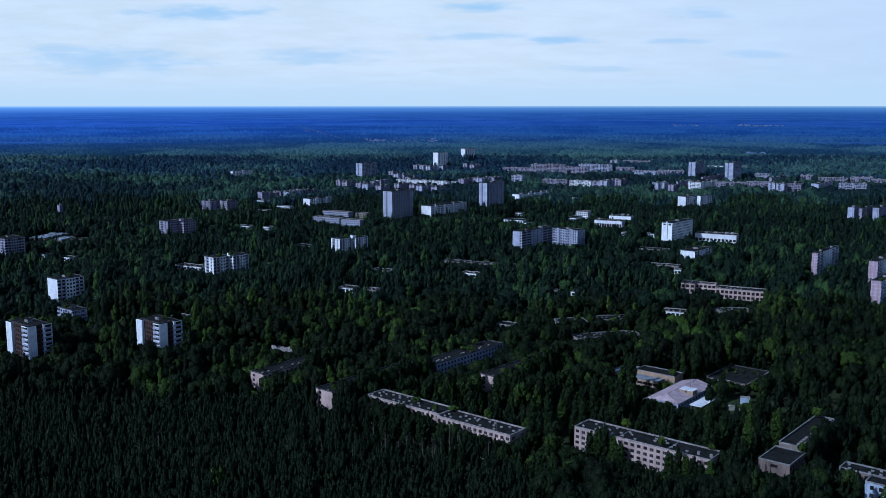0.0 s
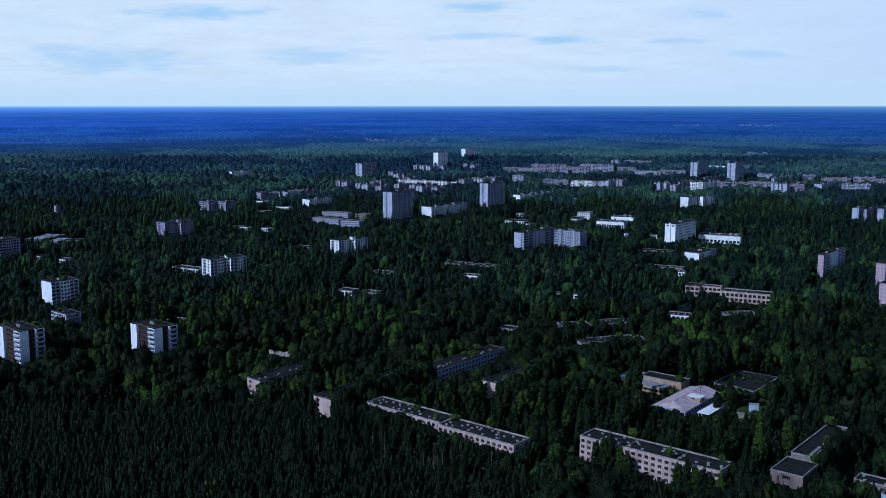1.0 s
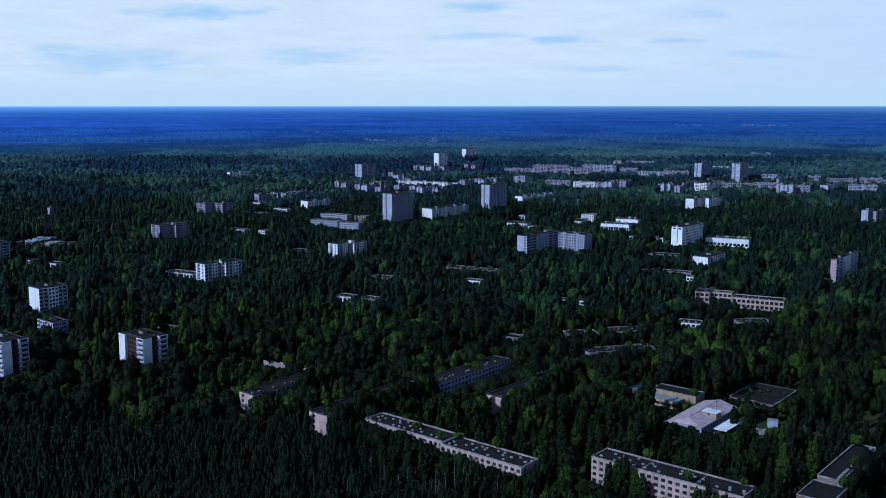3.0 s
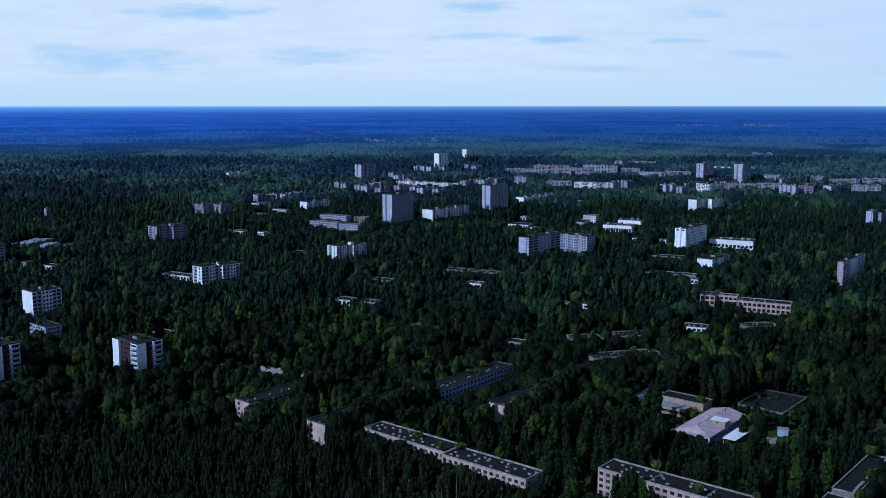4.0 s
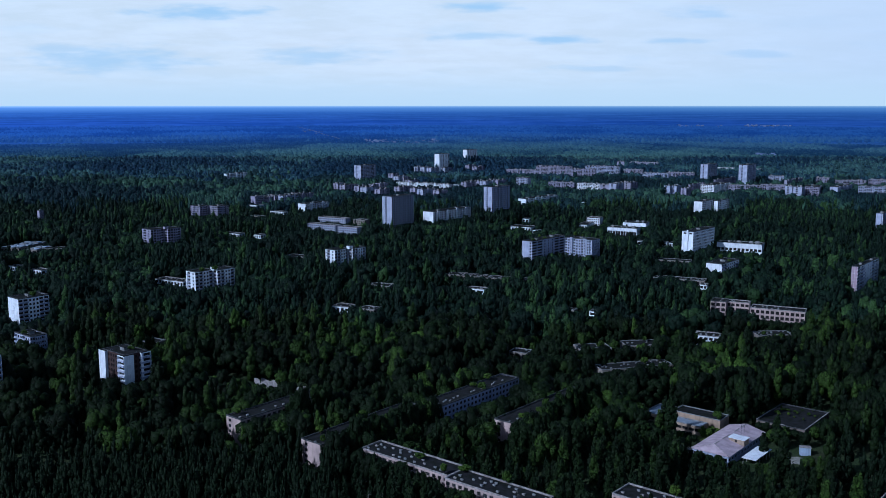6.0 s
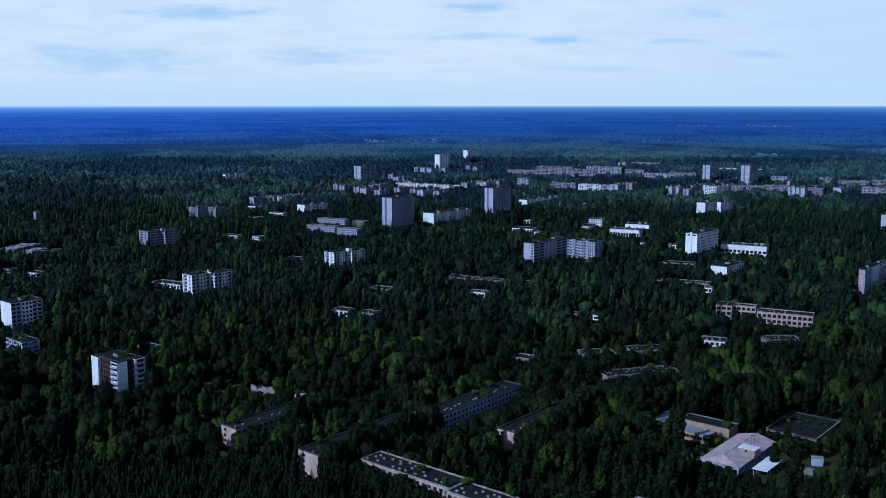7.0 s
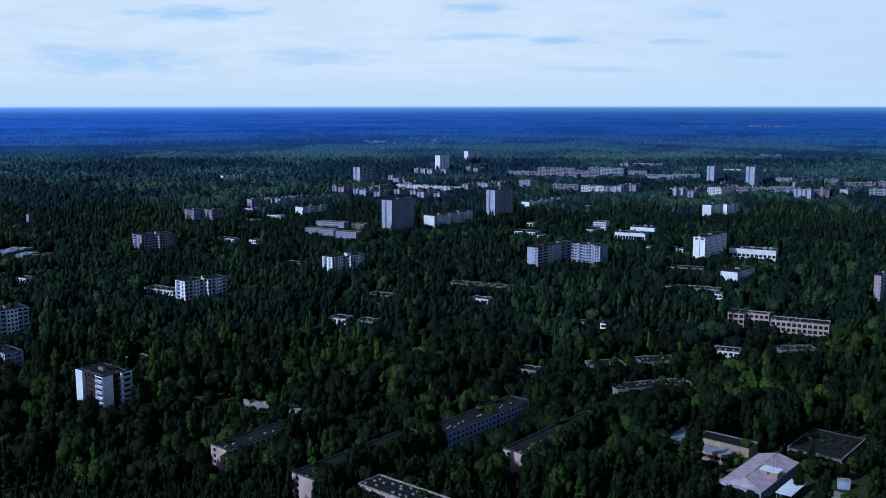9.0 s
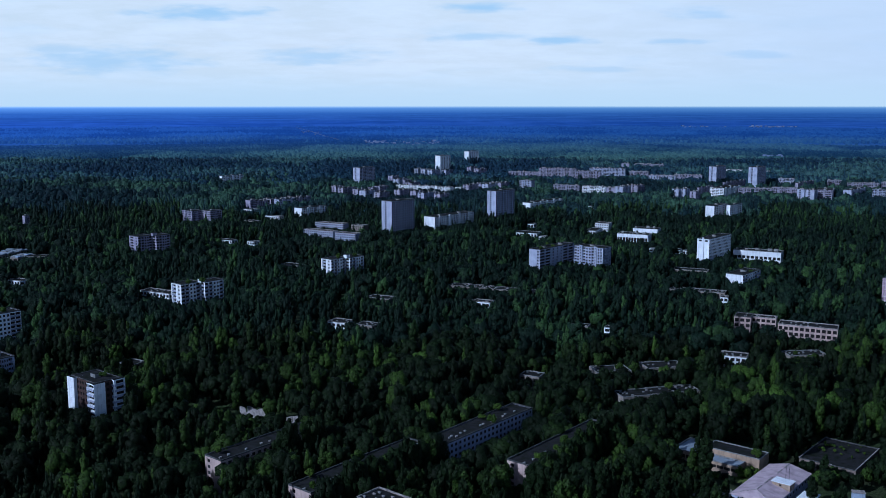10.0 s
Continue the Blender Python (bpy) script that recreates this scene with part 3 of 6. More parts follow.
def hall():
    """Low hall under a hipped roof of faded sheets, with a roof light and a white canopy at its side."""
    house = tagged(new("hall"), "low hall with a faded mauve sheet-metal hipped roof, abandoned", "public building")
    house.matrix_basis = pose(132.3, 506.6, 0, 0, 0, -40)
    SITES.append((132.3 + 0.643 * 2.2 - 0.766 * 2.2, 506.6 + 0.766 * 2.2 + 0.643 * 2.2, radians(-40), 9.3, 21, 6, 5, 2))
    x0, x1, y0, y1, xm, eave, ridge = -11.6, 7.0, -19.3, 23.6, -2.6, 5.2, 7.5
    w = Mesh()
    blank_box(w, x0 + 0.5, y0 + 0.5, x1 - 0.5, y1 - 0.5, eave - 0.05, fit_bays(18, 3.6, ["win"]), fit_bays(41, 3.4, ["win"]), 1, 1.6, 0.9)
    w.face([(x1 - 0.5, y1 - 0.5, eave - 0.05), (x0 + 0.5, y1 - 0.5, eave - 0.05), (xm, y1 - 0.5, ridge - 0.25)])
    part("wall", w.mesh("wall", WALL["pale"], DARK), house)
    yh = -13.6  # where the hip begins
    n = 17
    step = (y1 - yh) / n
    for i in range(n):
        a, b = yh + i * step + 0.03, yh + (i + 1) * step - 0.03
        lift = rng.uniform(0, 0.07)
        part("roof_sheet", sheet_plate("roof_sheet", [(x1, a, eave), (x1, b, eave), (xm, b, ridge), (xm, a, ridge)], SHEET), house, "", pose(0, 0, lift))
        part("roof_sheet", sheet_plate("roof_sheet", [(xm, a, ridge), (xm, b, ridge), (x0, b, eave), (x0, a, eave)], SHEET), house, "", pose(0, 0, rng.uniform(0, 0.07)))
    part("hip_sheet", sheet_plate("hip_sheet", [(x0, y0, eave), (x1, y0, eave), (xm, yh, ridge)], SHEET), house)
    part("hip_sheet", sheet_plate("hip_sheet", [(x1, y0 + 0.04, eave), (x1, yh, eave), (xm + 0.04, yh, ridge)], SHEET), house)
    part("hip_sheet", sheet_plate("hip_sheet", [(x0, yh, eave), (x0, y0 + 0.04, eave), (xm - 0.04, yh, ridge)], SHEET), house)
    for i in range(13):  # pale ridge caps, some lost
        if i in (2, 6, 7, 10):
            continue
        m = Mesh()
        m.box(-0.28, 0, 0, 0.28, 2.5, 0.16)
        part("ridge_cap", m.mesh("ridge_cap", COPING), house, "", pose(xm, yh + i * 2.8, ridge + 0.02))
    for xe in (x0, x1):
        a, b = Vector((xe, y0, eave)), Vector((xm, yh, ridge))
        for k in range(4):
            p, q = a.lerp(b, k / 4 + 0.02), a.lerp(b, k / 4 + 0.2)
            m = Mesh()
            m.face([p + Vector((-0.25, 0, 0.14)), p + Vector((0.25, 0, 0.14)), q + Vector((0.25, 0, 0.14)), q + Vector((-0.25, 0, 0.14))])
            m.face([p + Vector((0.25, 0, 0)), p + Vector((-0.25, 0, 0)), p + Vector((-0.25, 0, 0.14)), p + Vector((0.25, 0, 0.14))])
            part("ridge_cap", m.mesh("ridge_cap", COPING), house)
    lt = Mesh()
    wall_face(lt, (-0.6, -2.2, 5.0), (1, 0, 0), (0, -1, 0), 7.4, 3.1, [(2.4, "blank"), (1.6, "win"), (3, "blank")], 1, 1.1, 0.3)
    wall_face(lt, (6.8, -2.2, 5.0), (0, 1, 0), (1, 0, 0), 5.4, 3.1, [(1, "blank")], 1)
    wall_face(lt, (6.8, 3.2, 5.0), (-1, 0, 0), (0, 1, 0), 7.4, 3.1, [(1, "blank")], 1)
    wall_face(lt, (-0.6, 3.2, 5.0), (0, -1, 0), (-1, 0, 0), 5.4, 3.1, [(1, "blank")], 1)
    light = part("roof_light", lt.mesh("roof_light", WALL["ochre"], DARK), house, "ochre roof light with a white flat top")
    top = Mesh()
    top.box(-1.0, -2.6, 8.1, 7.2, 3.6, 8.3)
    part("roof_top", top.mesh("roof_top", WALL["white"]), light)
    for dx in (3.2, 4.6):
        mast = Mesh()
        mast.box(-0.06, -0.06, 0, 0.06, 0.06, 5.5)
        part("mast", mast.mesh("mast", TAR), house, "thin dark mast", pose(dx, 2.6, 8.3))

    canopy = tagged(new("canopy"), "flat white-roofed canopy on posts beside the hall", "canopy")
    canopy.matrix_basis = pose(132.3 + 0.766 * 12.9 - 0.643 * 2.0, 506.6 - 0.643 * 12.9 - 0.766 * 2.0, 0, 0, 0, -40)
    SITES.append((canopy.matrix_basis.translation.x, canopy.matrix_basis.translation.y, radians(-40), 3.6, 9.5, 3.6, 2, 2))
    for k in range(5):
        m = Mesh()
        m.box(-3.4, -9.6 + k * 3.84 + 0.04, 3.3, 3.4, -9.6 + (k + 1) * 3.84 - 0.04, 3.5 + 0.03 * (k % 2))
        part("roof_panel", m.mesh("roof_panel", WALL["white"]), canopy)
        for sx in (-3.1, 3.1):
            m = Mesh()
            m.box(sx - 0.12, -8 + k * 3.9 - 0.12, 0, sx + 0.12, -8 + k * 3.9 + 0.12, 3.3)
            part("post", m.mesh("post", COPING), canopy)

    hut = tagged(new("kiosk"), "small pale blue kiosk among trees", "kiosk")
    hut.matrix_basis = pose(166, 504, 0, 0, 0, -12)
    SITES.append((166, 504, radians(-12), 2.4, 1.6, 3, 0, 0))
    k = Mesh()
    blank_box(k, -2.4, -1.4, 2.4, 1.4, 3.8, [(1, "blank")], [(1, "blank"), (1, "win"), (1, "blank")], 1)
    part("wall", k.mesh("wall", WALL["blue"], DARK), hut)
    r = Mesh()
    r.box(-2.6, -1.6, 3.8, 2.6, 1.6, 4.0)
    part("roof", r.mesh("roof", COPING), hut)


hall()


def at_local(ox, oy, lx, ly):
    """The plan place of a point in the town's street grid, turned by 40 degrees, off the corner (ox, oy)."""
    return ox + 0.766 * lx + 0.643 * ly, oy - 0.643 * lx + 0.766 * ly


def reroof(house, mat):
    for c in house.children:
        if c.name.split(".")[0] == "roof":
            c.data.materials[0] = mat


def nursery():
    """Ochre-walled nursery: a dark-roofed main block, a low front range and a side wing with blue-grey roofs."""
    ox, oy = 126.7, 544.2
    for lx, ly, la, lb, h, low, front, blue in ((0.8, 0.6, 25.4, 11.0, 7.0, 3, [(1, "blank")], False), (-2.6, -9.6, 20.0, 8.0, 4.6, 1, fit_bays(20, 3.4, ["band2"]), True), (-18.4, -3.0, 12.4, 18.0, 5.4, 2, fit_bays(12, 3.4, ["band2"]), True)):
        x, y = at_local(ox, oy, lx, ly)
        b = make_house("nursery", "low ochre-plastered nursery range with a blue-grey roof" if blue else "ochre-plastered nursery block with a dark weedy roof",
                       x, y, -40, la, lb, h, low, "ochre", 1, front, [(1, "blank")], 0, 0, "nursery ranges")
        if blue:
            reroof(b, YARD_ROOF)


def corner_block():
    """Low brown-grey end block with a balcony, and the narrow long range behind it."""
    ox, oy = 162.4, 409.4
    x, y = at_local(ox, oy, -1.0, -23.4)
    make_house("apartment_block", "stained grey-brown end block with a recessed balcony, abandoned", x, y, -40, 13.4, 19.4, 12.6, 8, "drab", 4,
               [(4.6, "blank"), (3.4, "top"), (4.6, "blank")], fit_bays(19.4, 3.2, ["win"]), 0, 2, GROUP["slab"], 7)
    x, y = at_local(ox, oy, -1.8, 10.6)
    b = make_house("apartment_block", "narrow long grey block with a line of pale roof vents, abandoned", x, y, -40, 9.4, 48.0, 14.5, 8, "drab", 5,
                   [(1, "blank")], fit_bays(48, 3.1, ["win"]), 0, 0, GROUP["slab"], 20)
    v = Mesh()
    v.box(-0.45, -1.0, 0, 0.45, 1.0, 0.5)
    v.box(-0.6, -1.15, 0.5, 0.6, 1.15, 0.65)
    vm = v.mesh("vent", COPING)
    for i in range(13):
        if i not in (4, 9):
            part("vent", vm, b, "", pose(2.9 + rng.uniform(-0.25, 0.25), -21 + i * 3.5, 14.38))
    c = Mesh()
    c.box(-4.9, -24, 15.05, -4.4, 24, 15.2)
    part("coping", c.mesh("coping", COPING), b, "pale roof edge")


def sunken_roof():
    """Dark flat roof with weeds, pale copings left on two sides."""
    x, y = at_local(173.0, 538.8, -2.8, 7.5)
    b = make_house("pavilion", "wide low building with a black weedy flat roof", x, y, -40, 24.6, 35.0, 4.4, 4.4, "drab", 1, fit_bays(24, 4.5, ["big"]), [(1, "blank")], 0, 0, GROUP["low"])
    for x0, y0, x1, y1 in ((-12.5, -17.6, -12.0, 0.5), (12.0, -17.6, 12.5, 17.6), (-3.0, -17.7, 2.0, -17.2)):
        c = Mesh()
        c.box(x0, y0, 4.8, x1, y1, 5.0)
        part("coping", c.mesh("coping", COPING), b, "pale roof edge")


def ruin():
    """Burst white gable walls standing in rubble."""
    r = random.Random(5)
    for x, y, w, ang in ((-106, 611, 13.0, -26), (-84, 600, 4.0, -26)):
        thing = tagged(new("ruin"), "collapsed pavilion with torn white walls", "ruin", "ruined pavilions")
        thing.matrix_basis = pose(x, y, 0, 0, 0, ang)
        SITES.append((x, y, radians(ang), w / 2, 3, 5, 3.4, 3.4))
        n = int(w / 1.0)
        tops = [5.2 + 0.7 * math.sin(i * 0.7 + x) + r.uniform(-0.35, 0.35) for i in range(n + 1)]
        for side, y0 in ((0, -3.2), (1, 3.2)):
            m = Mesh()
            for i in range(n):
                x0, x1 = -w / 2 + i * w / n, -w / 2 + (i + 1) * w / n
                a, b = tops[i] * (1 - 0.3 * side), tops[i + 1] * (1 - 0.3 * side)
                if i % 6 == 4:
                    a, b = a * 0.7, b * 0.75
                for yy in (y0, y0 + 0.35):
                    m.face([(x0, yy, 0), (x1, yy, 0), (x1, yy, b), (x0, yy, a)])
                m.face([(x0, y0, a), (x1, y0, b), (x1, y0 + 0.35, b), (x0, y0 + 0.35, a)])
            part("wall", m.mesh("wall", COPING), thing)
        for k in range(12):
            m = Mesh()
            q = r.uniform(0.4, 1.0)
            m.box(-q, -q * 0.7, -0.15, q, q * 0.7, 0.15)
            part("rubble", m.mesh("rubble", SHEET), thing, "", pose(r.uniform(-w / 2, w / 2), r.uniform(-4.6, 2.6), r.uniform(0.1, 0.8), r.uniform(-30, 30), r.uniform(-30, 30), r.uniform(0, 360)))


ruin()


def cross(x, y, ang, la, lb, h, low, style):
    """Brown brick core with white panelled wings at its corners."""
    house = tagged(new("tower_block"), "brown brick tower with white panelled corner wings, abandoned", "tower block", GROUP["cross"])
    house.matrix_basis = pose(x, y, 0, 0, 0, ang)
    SITES.append((x, y, radians(ang), la / 2, lb / 2, h, low, low))
    ms = Mesh()
    a, b = la / 2 - 1.6, lb / 2 - 1.6
    wall_face(ms, (-a, -b, 0), (1, 0, 0), (0, -1, 0), 2 * a, h, fit_bays(2 * a, 2.6, ["win"]), 9)
    wall_face(ms, (a, -b, 0), (0, 1, 0), (1, 0, 0), 2 * b, h, fit_bays(2 * b, 2.6, ["win"]), 9)
    wall_face(ms, (a, b, 0), (-1, 0, 0), (0, 1, 0), 2 * a, h, fit_bays(2 * a, 2.6, ["win"]), 9)
    wall_face(ms, (-a, b, 0), (0, -1, 0), (-1, 0, 0), 2 * b, h, fit_bays(2 * b, 2.6, ["win"]), 9)
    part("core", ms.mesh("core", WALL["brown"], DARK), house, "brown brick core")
    roof_parts(house, 2 * a, 2 * b, h + 0.1, 2, 0.3, TAR)
    wx, wy = la * 0.26, lb * 0.36
    for sx, sy, fr, rt in ((-1, -1, "blank", "blank"), (1, -1, "log", "blank"), (1, 1, "log", "log"), (-1, 1, "blank", "blank")):
        w = Mesh()
        x0, y0 = (-la / 2 if sx < 0 else la / 2 - wx), (-lb / 2 if sy < 0 else lb / 2 - wy)
        x1, y1 = x0 + wx, y0 + wy
        f0 = wall_face(w, (x0, y0, 0), (1, 0, 0), (0, -1, 0), wx, h, [(1, fr)], 9)
        f1 = wall_face(w, (x1, y0, 0), (0, 1, 0), (1, 0, 0), wy, h, [(1, rt)], 9)
        wall_face(w, (x1, y1, 0), (-1, 0, 0), (0, 1, 0), wx, h, [(1, "blank")], 9)
        wall_face(w, (x0, y1, 0), (0, -1, 0), (-1, 0, 0), wy, h, [(1, "blank")], 9)
        w.face([(x0, y0, h), (x1, y0, h), (x1, y1, h), (x0, y1, h)], 2)
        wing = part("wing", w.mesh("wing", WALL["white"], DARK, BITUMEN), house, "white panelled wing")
        if fr == "blank" and sy < 0:
            clad(wing, "white", x0, y0, wx, h, 0, 5, 1)
        if rt == "blank" and sx > 0:
            clad(wing, "white", x1, y0, wy, h, 90, 5, 1)
        for f, turn in ((f0, 0), (f1, 90)):
            for pt, ww, hh, kind, j in f:
                part("balcony", balcony_mesh(ww), wing, "", Matrix.Translation(pt) @ pose(0, 0, 0, 0, 0, turn))


# ---- the town ----
make_house("house", "pale blue two-bay house end with dark windows, abandoned", 177.6, 368.1, -40, 8.6, 8.8, 11, 3, "blue", 3,
           [(1.4, "blank"), (2.6, "win"), (0.8, "blank"), (2.6, "win"), (1.2, "blank")], fit_bays(8.8, 3.2, ["win"]), 0, 1, "small houses")
slab(183.4, 374.7, -40, 35.0, 8.6, 11, 13, 'drab')
slab(90.8, 407.9, -40, 66.5, 13.0, 14.5, 4, 'pink')
corner_block()
slab(*at_local(-0.6, 447.6, -21.6, 1.0), -40, 49.0, 12.5, 14.5, 14.5, 'pink')
slab(*at_local(-0.6, 447.6, 25.0, -1.4), -40, 43.6, 12.5, 14.5, 13, 'pink')
slab(-39.7, 508.0, -40, 13.0, 70.0, 14.5, 5, 'pink', 21)
slab(46.9, 534.8, -40, 11.5, 68.0, 14.5, 6, 'pink', 18)
slab(-86.5, 534.8, -40, 11.0, 54.0, 14.5, 6, 'pink', 14)
nursery()
sunken_roof()
slab(11.7, 559.8, -40, 12.0, 67.0, 14.5, 20, 'pale', 8.5)
cross(-261.9, 586.9, -40, 28.0, 16.0, 27, 8, 'brown')
cross(-181.7, 594.2, -40, 25.5, 17.0, 27, 13, 'brown')
low_house(110.7, 631.7, 16, 46.5, 12.0, 8, 7, 'grey')
tower9(-263.8, 662.0, -40, 20.5, 11.0, 20, 12, 'pale')
low_house(45.5, 664.7, -26, 12.0, 10.0, 8, 7, 'grey')
low_house(93.5, 679.5, 10, 21.5, 14.0, 7, 6, 'grey')
low_house(126.8, 688.8, 10, 24.0, 14.0, 7, 6, 'grey')
low_house(-196.4, 694.9, -26, 12.0, 10.0, 7, 6, 'grey')
low_house(177.5, 713.0, -24, 16.5, 12.0, 7, 5, 'white')
low_house(223.2, 716.1, 6, 25.0, 12.0, 7, 6, 'grey')
tower9(353.0, 746.6, -40, 7.5, 47.5, 27, 12, 'duo')
tower9(-301.4, 746.9, -40, 15.5, 22.5, 27, 11, 'white')
school(246.4, 771.2, -26, 38.5, 14.0, 12.5, 5, 'pink')
low_house(111.7, 789.2, -26, 5.0, 8.0, 7, 5, 'white')
low_house(-60.1, 793.9, -26, 14.0, 12.0, 8, 7, 'grey')
low_house(95.8, 794.1, -26, 5.5, 8.0, 7, 6, 'grey')
school(226.0, 801.7, -26, 17.5, 9.0, 11.5, 7, 'pink')
school(211.6, 802.5, -26, 11.5, 14.0, 12.5, 3, 'pink')
low_house(-80.9, 803.8, -26, 15.0, 12.0, 8, 6, 'white')
tower9(392.6, 840.5, -40, 7.5, 45.5, 27, 13, 'duo')
twin9(-197.9, 858.9, -40, 18.5, 35.5, 27, 14, 'white')
low_house(24.8, 875.1, -26, 17.5, 10.0, 8, 6, 'white')
low_house(-57.0, 890.6, -26, 21.5, 12.0, 8, 7, 'grey')
low_house(224.0, 892.3, -24, 6.0, 8.0, 8, 5, 'white')
tower9(364.5, 894.0, -40, 5.0, 61.0, 27, 7, 'duo')
low_house(207.0, 910.2, -24, 45.0, 12.0, 10, 9, 'grey')
low_house(-245.0, 915.8, -30, 34.0, 12.0, 8, 5, 'white')
low_house(71.7, 917.8, -26, 7.0, 8.0, 8, 7, 'grey')
low_house(29.1, 929.0, -26, 61.5, 12.0, 9, 8, 'grey')
tower9(251.0, 931.1, -40, 15.0, 37.5, 22, 17, 'white')
low_house(-387.2, 968.9, -30, 16.0, 10.0, 8, 5, 'white')
twin9(-97.1, 978.6, -40, 18.5, 35.5, 27, 17, 'white')
tower9(-452.7, 980.1, -40, 27.5, 21.0, 27, 12, 'lilac')
low_house(-419.4, 989.3, -30, 10.0, 10.0, 8, 5, 'white')
low_house(226.2, 1012.7, -24, 34.5, 12.0, 10, 9, 'grey')
tower9(139.6, 1046.4, -40, 32.5, 15.5, 27, 10, 'pale')
tower9(100.2, 1047.6, -40, 12.5, 60.0, 27, 11, 'pale')
low_house(-153.7, 1052.4, -30, 24.0, 12.0, 8, 7, 'grey')
hotel(272.4, 1095.6, -40, 13.0, 52.5, 30, 10, 'white')
shop(323.6, 1112.0, -28, 48.0, 16.0, 13, 4, 'white')
shed(-448.5, 1112.3, -14, 12.5, 26.0, 7, 5, 'grey')
low_house(-438.6, 1114.0, 4, 32.5, 14.0, 7, 6, 'grey')
twin9(-317.4, 1127.2, -40, 24.5, 33.5, 27, 13, 'lilac')
shed(-475.8, 1136.0, -14, 23.5, 48.0, 7, 5, 'grey')
low_house(257.6, 1146.3, -26, 6.5, 10.0, 8, 5, 'white')
low_house(249.3, 1151.4, -26, 7.0, 10.0, 8, 5, 'white')
low_house(223.5, 1161.5, -26, 4.5, 8.0, 8, 5, 'white')
low_house(-225.1, 1215.8, -30, 10.5, 10.0, 8, 5, 'white')
low_house(-259.5, 1229.7, -30, 25.5, 10.0, 8, 6, 'white')
palace(218.9, 1237.6, -26, 36.5, 18.0, 14, 6, 'white')
slab(-118.2, 1238.1, -28, 28.5, 12.0, 14.5, 7, 'pale')
low_house(113.4, 1250.6, -26, 8.0, 10.0, 9, 6, 'white')
slab(-143.9, 1259.0, -28, 21.0, 12.0, 14.5, 8, 'pale')
palace(239.0, 1264.0, -26, 29.5, 16.0, 17, 14, 'white')
slab(-163.5, 1272.0, -28, 21.5, 12.0, 14.5, 10, 'pale')
low_house(98.1, 1288.1, -26, 30.5, 20.0, 9, 6, 'white')
low_house(179.4, 1290.6, -26, 13.0, 30.0, 12, 9, 'white')
tower9(578.9, 1293.5, -40, 4.0, 48.5, 25, 14, 'lilac')
tower16(-61.6, 1293.5, -40, 17.0, 41.0, 48, 12, 'pale')
tower9(564.3, 1299.4, -40, 8.5, 22.5, 25, 12, 'pale')
tower9(604.2, 1302.9, -40, 8.0, 51.0, 25, 13, 'pale')
slab(-110.9, 1313.7, -28, 18.0, 12.0, 14.5, 8, 'grey')
slab(196.9, 1323.8, -26, 17.5, 16.0, 16, 6, 'white')
slab(-148.8, 1336.4, -28, 43.5, 12.0, 14.5, 9, 'pale')
tower9(-554.4, 1370.4, -40, 6.5, 6.5, 20, 11, 'lilac')
low_house(111.0, 1371.4, -26, 9.0, 10.0, 9, 6, 'white')
slab9(2.2, 1387.4, -40, 18.5, 81.5, 20, 7, 'white')
low_house(-266.4, 1414.7, -30, 22.0, 10.0, 8, 7, 'grey')
tower9(-321.4, 1416.8, -40, 19.5, 19.0, 22, 11, 'lilac')
tower9(-348.5, 1416.8, -40, 22.5, 16.5, 22, 9, 'lilac')
tower16(73.5, 1434.7, -40, 15.0, 42.5, 48, 15, 'pale')
tower9(373.3, 1441.9, -40, 13.0, 42.5, 27, 13, 'white')
tower9(399.8, 1447.5, -40, 5.5, 40.0, 27, 15, 'white')
low_house(-245.4, 1470.9, -30, 25.0, 10.0, 8, 5, 'white')
slab9(-195.7, 1481.3, -40, 16.0, 46.5, 20, 12, 'white')
low_house(215.1, 1543.1, -40, 6.5, 5.5, 14, 11, 'white')
low_house(-293.6, 1543.3, -30, 19.5, 14.0, 10, 7, 'white')
slab9(146.7, 1572.3, -40, 14.0, 89.0, 20, 13, 'white')
tower9(-299.8, 1584.4, -40, 12.0, 16.0, 20, 7, 'lilac')
slab5f(-293.1, 1607.1, -40, 11.6, 32.0, 15.8, 8, 'lilac')
slab5f(-257.8, 1636.2, -40, 12.2, 34.0, 16.6, 9, 'pale')
slab5f(-274.4, 1648.5, -40, 11.0, 30.0, 15.0, 6, 'lilac')
slab5f(-291.3, 1660.7, -40, 9.8, 26.0, 13.4, 4, 'lilac')
slab5f(-237.9, 1679.2, -40, 11.6, 32.0, 15.8, 7, 'grey')
slab5f(-254.7, 1691.6, -40, 10.4, 28.0, 14.2, 5, 'lilac')
slab5f(-8.4, 1726.4, -40, 13.6, 24.0, 16.8, 7, 'grey')
slab5f(420.4, 1733.0, -40, 10.5, 18.5, 20, 7, 'lilac')
slab5f(-35.5, 1740.2, -40, 14.2, 26.0, 17.6, 8, 'pale')
slab5f(-110.6, 1740.5, -40, 13.6, 24.0, 17.8, 8, 'lilac')
slab5f(-135.5, 1760.9, -40, 14.2, 26.0, 19.6, 11, 'pale')
slab5f(-136.5, 1761.3, -40, 14.2, 26.0, 18.6, 9, 'pale')
slab5f(-23.5, 1770.2, -40, 12.4, 20.0, 15.2, 4, 'lilac')
slab5f(402.8, 1783.8, -40, 12.0, 16.0, 20, 5, 'pale')
slab5f(637.2, 1784.0, -40, 15.0, 17.5, 18, 1, 'pale')
slab5f(416.2, 1784.0, -40, 9.5, 18.5, 20, 5, 'pale')
slab5f(-51.4, 1784.8, -40, 13.0, 22.0, 16.0, 5, 'lilac')
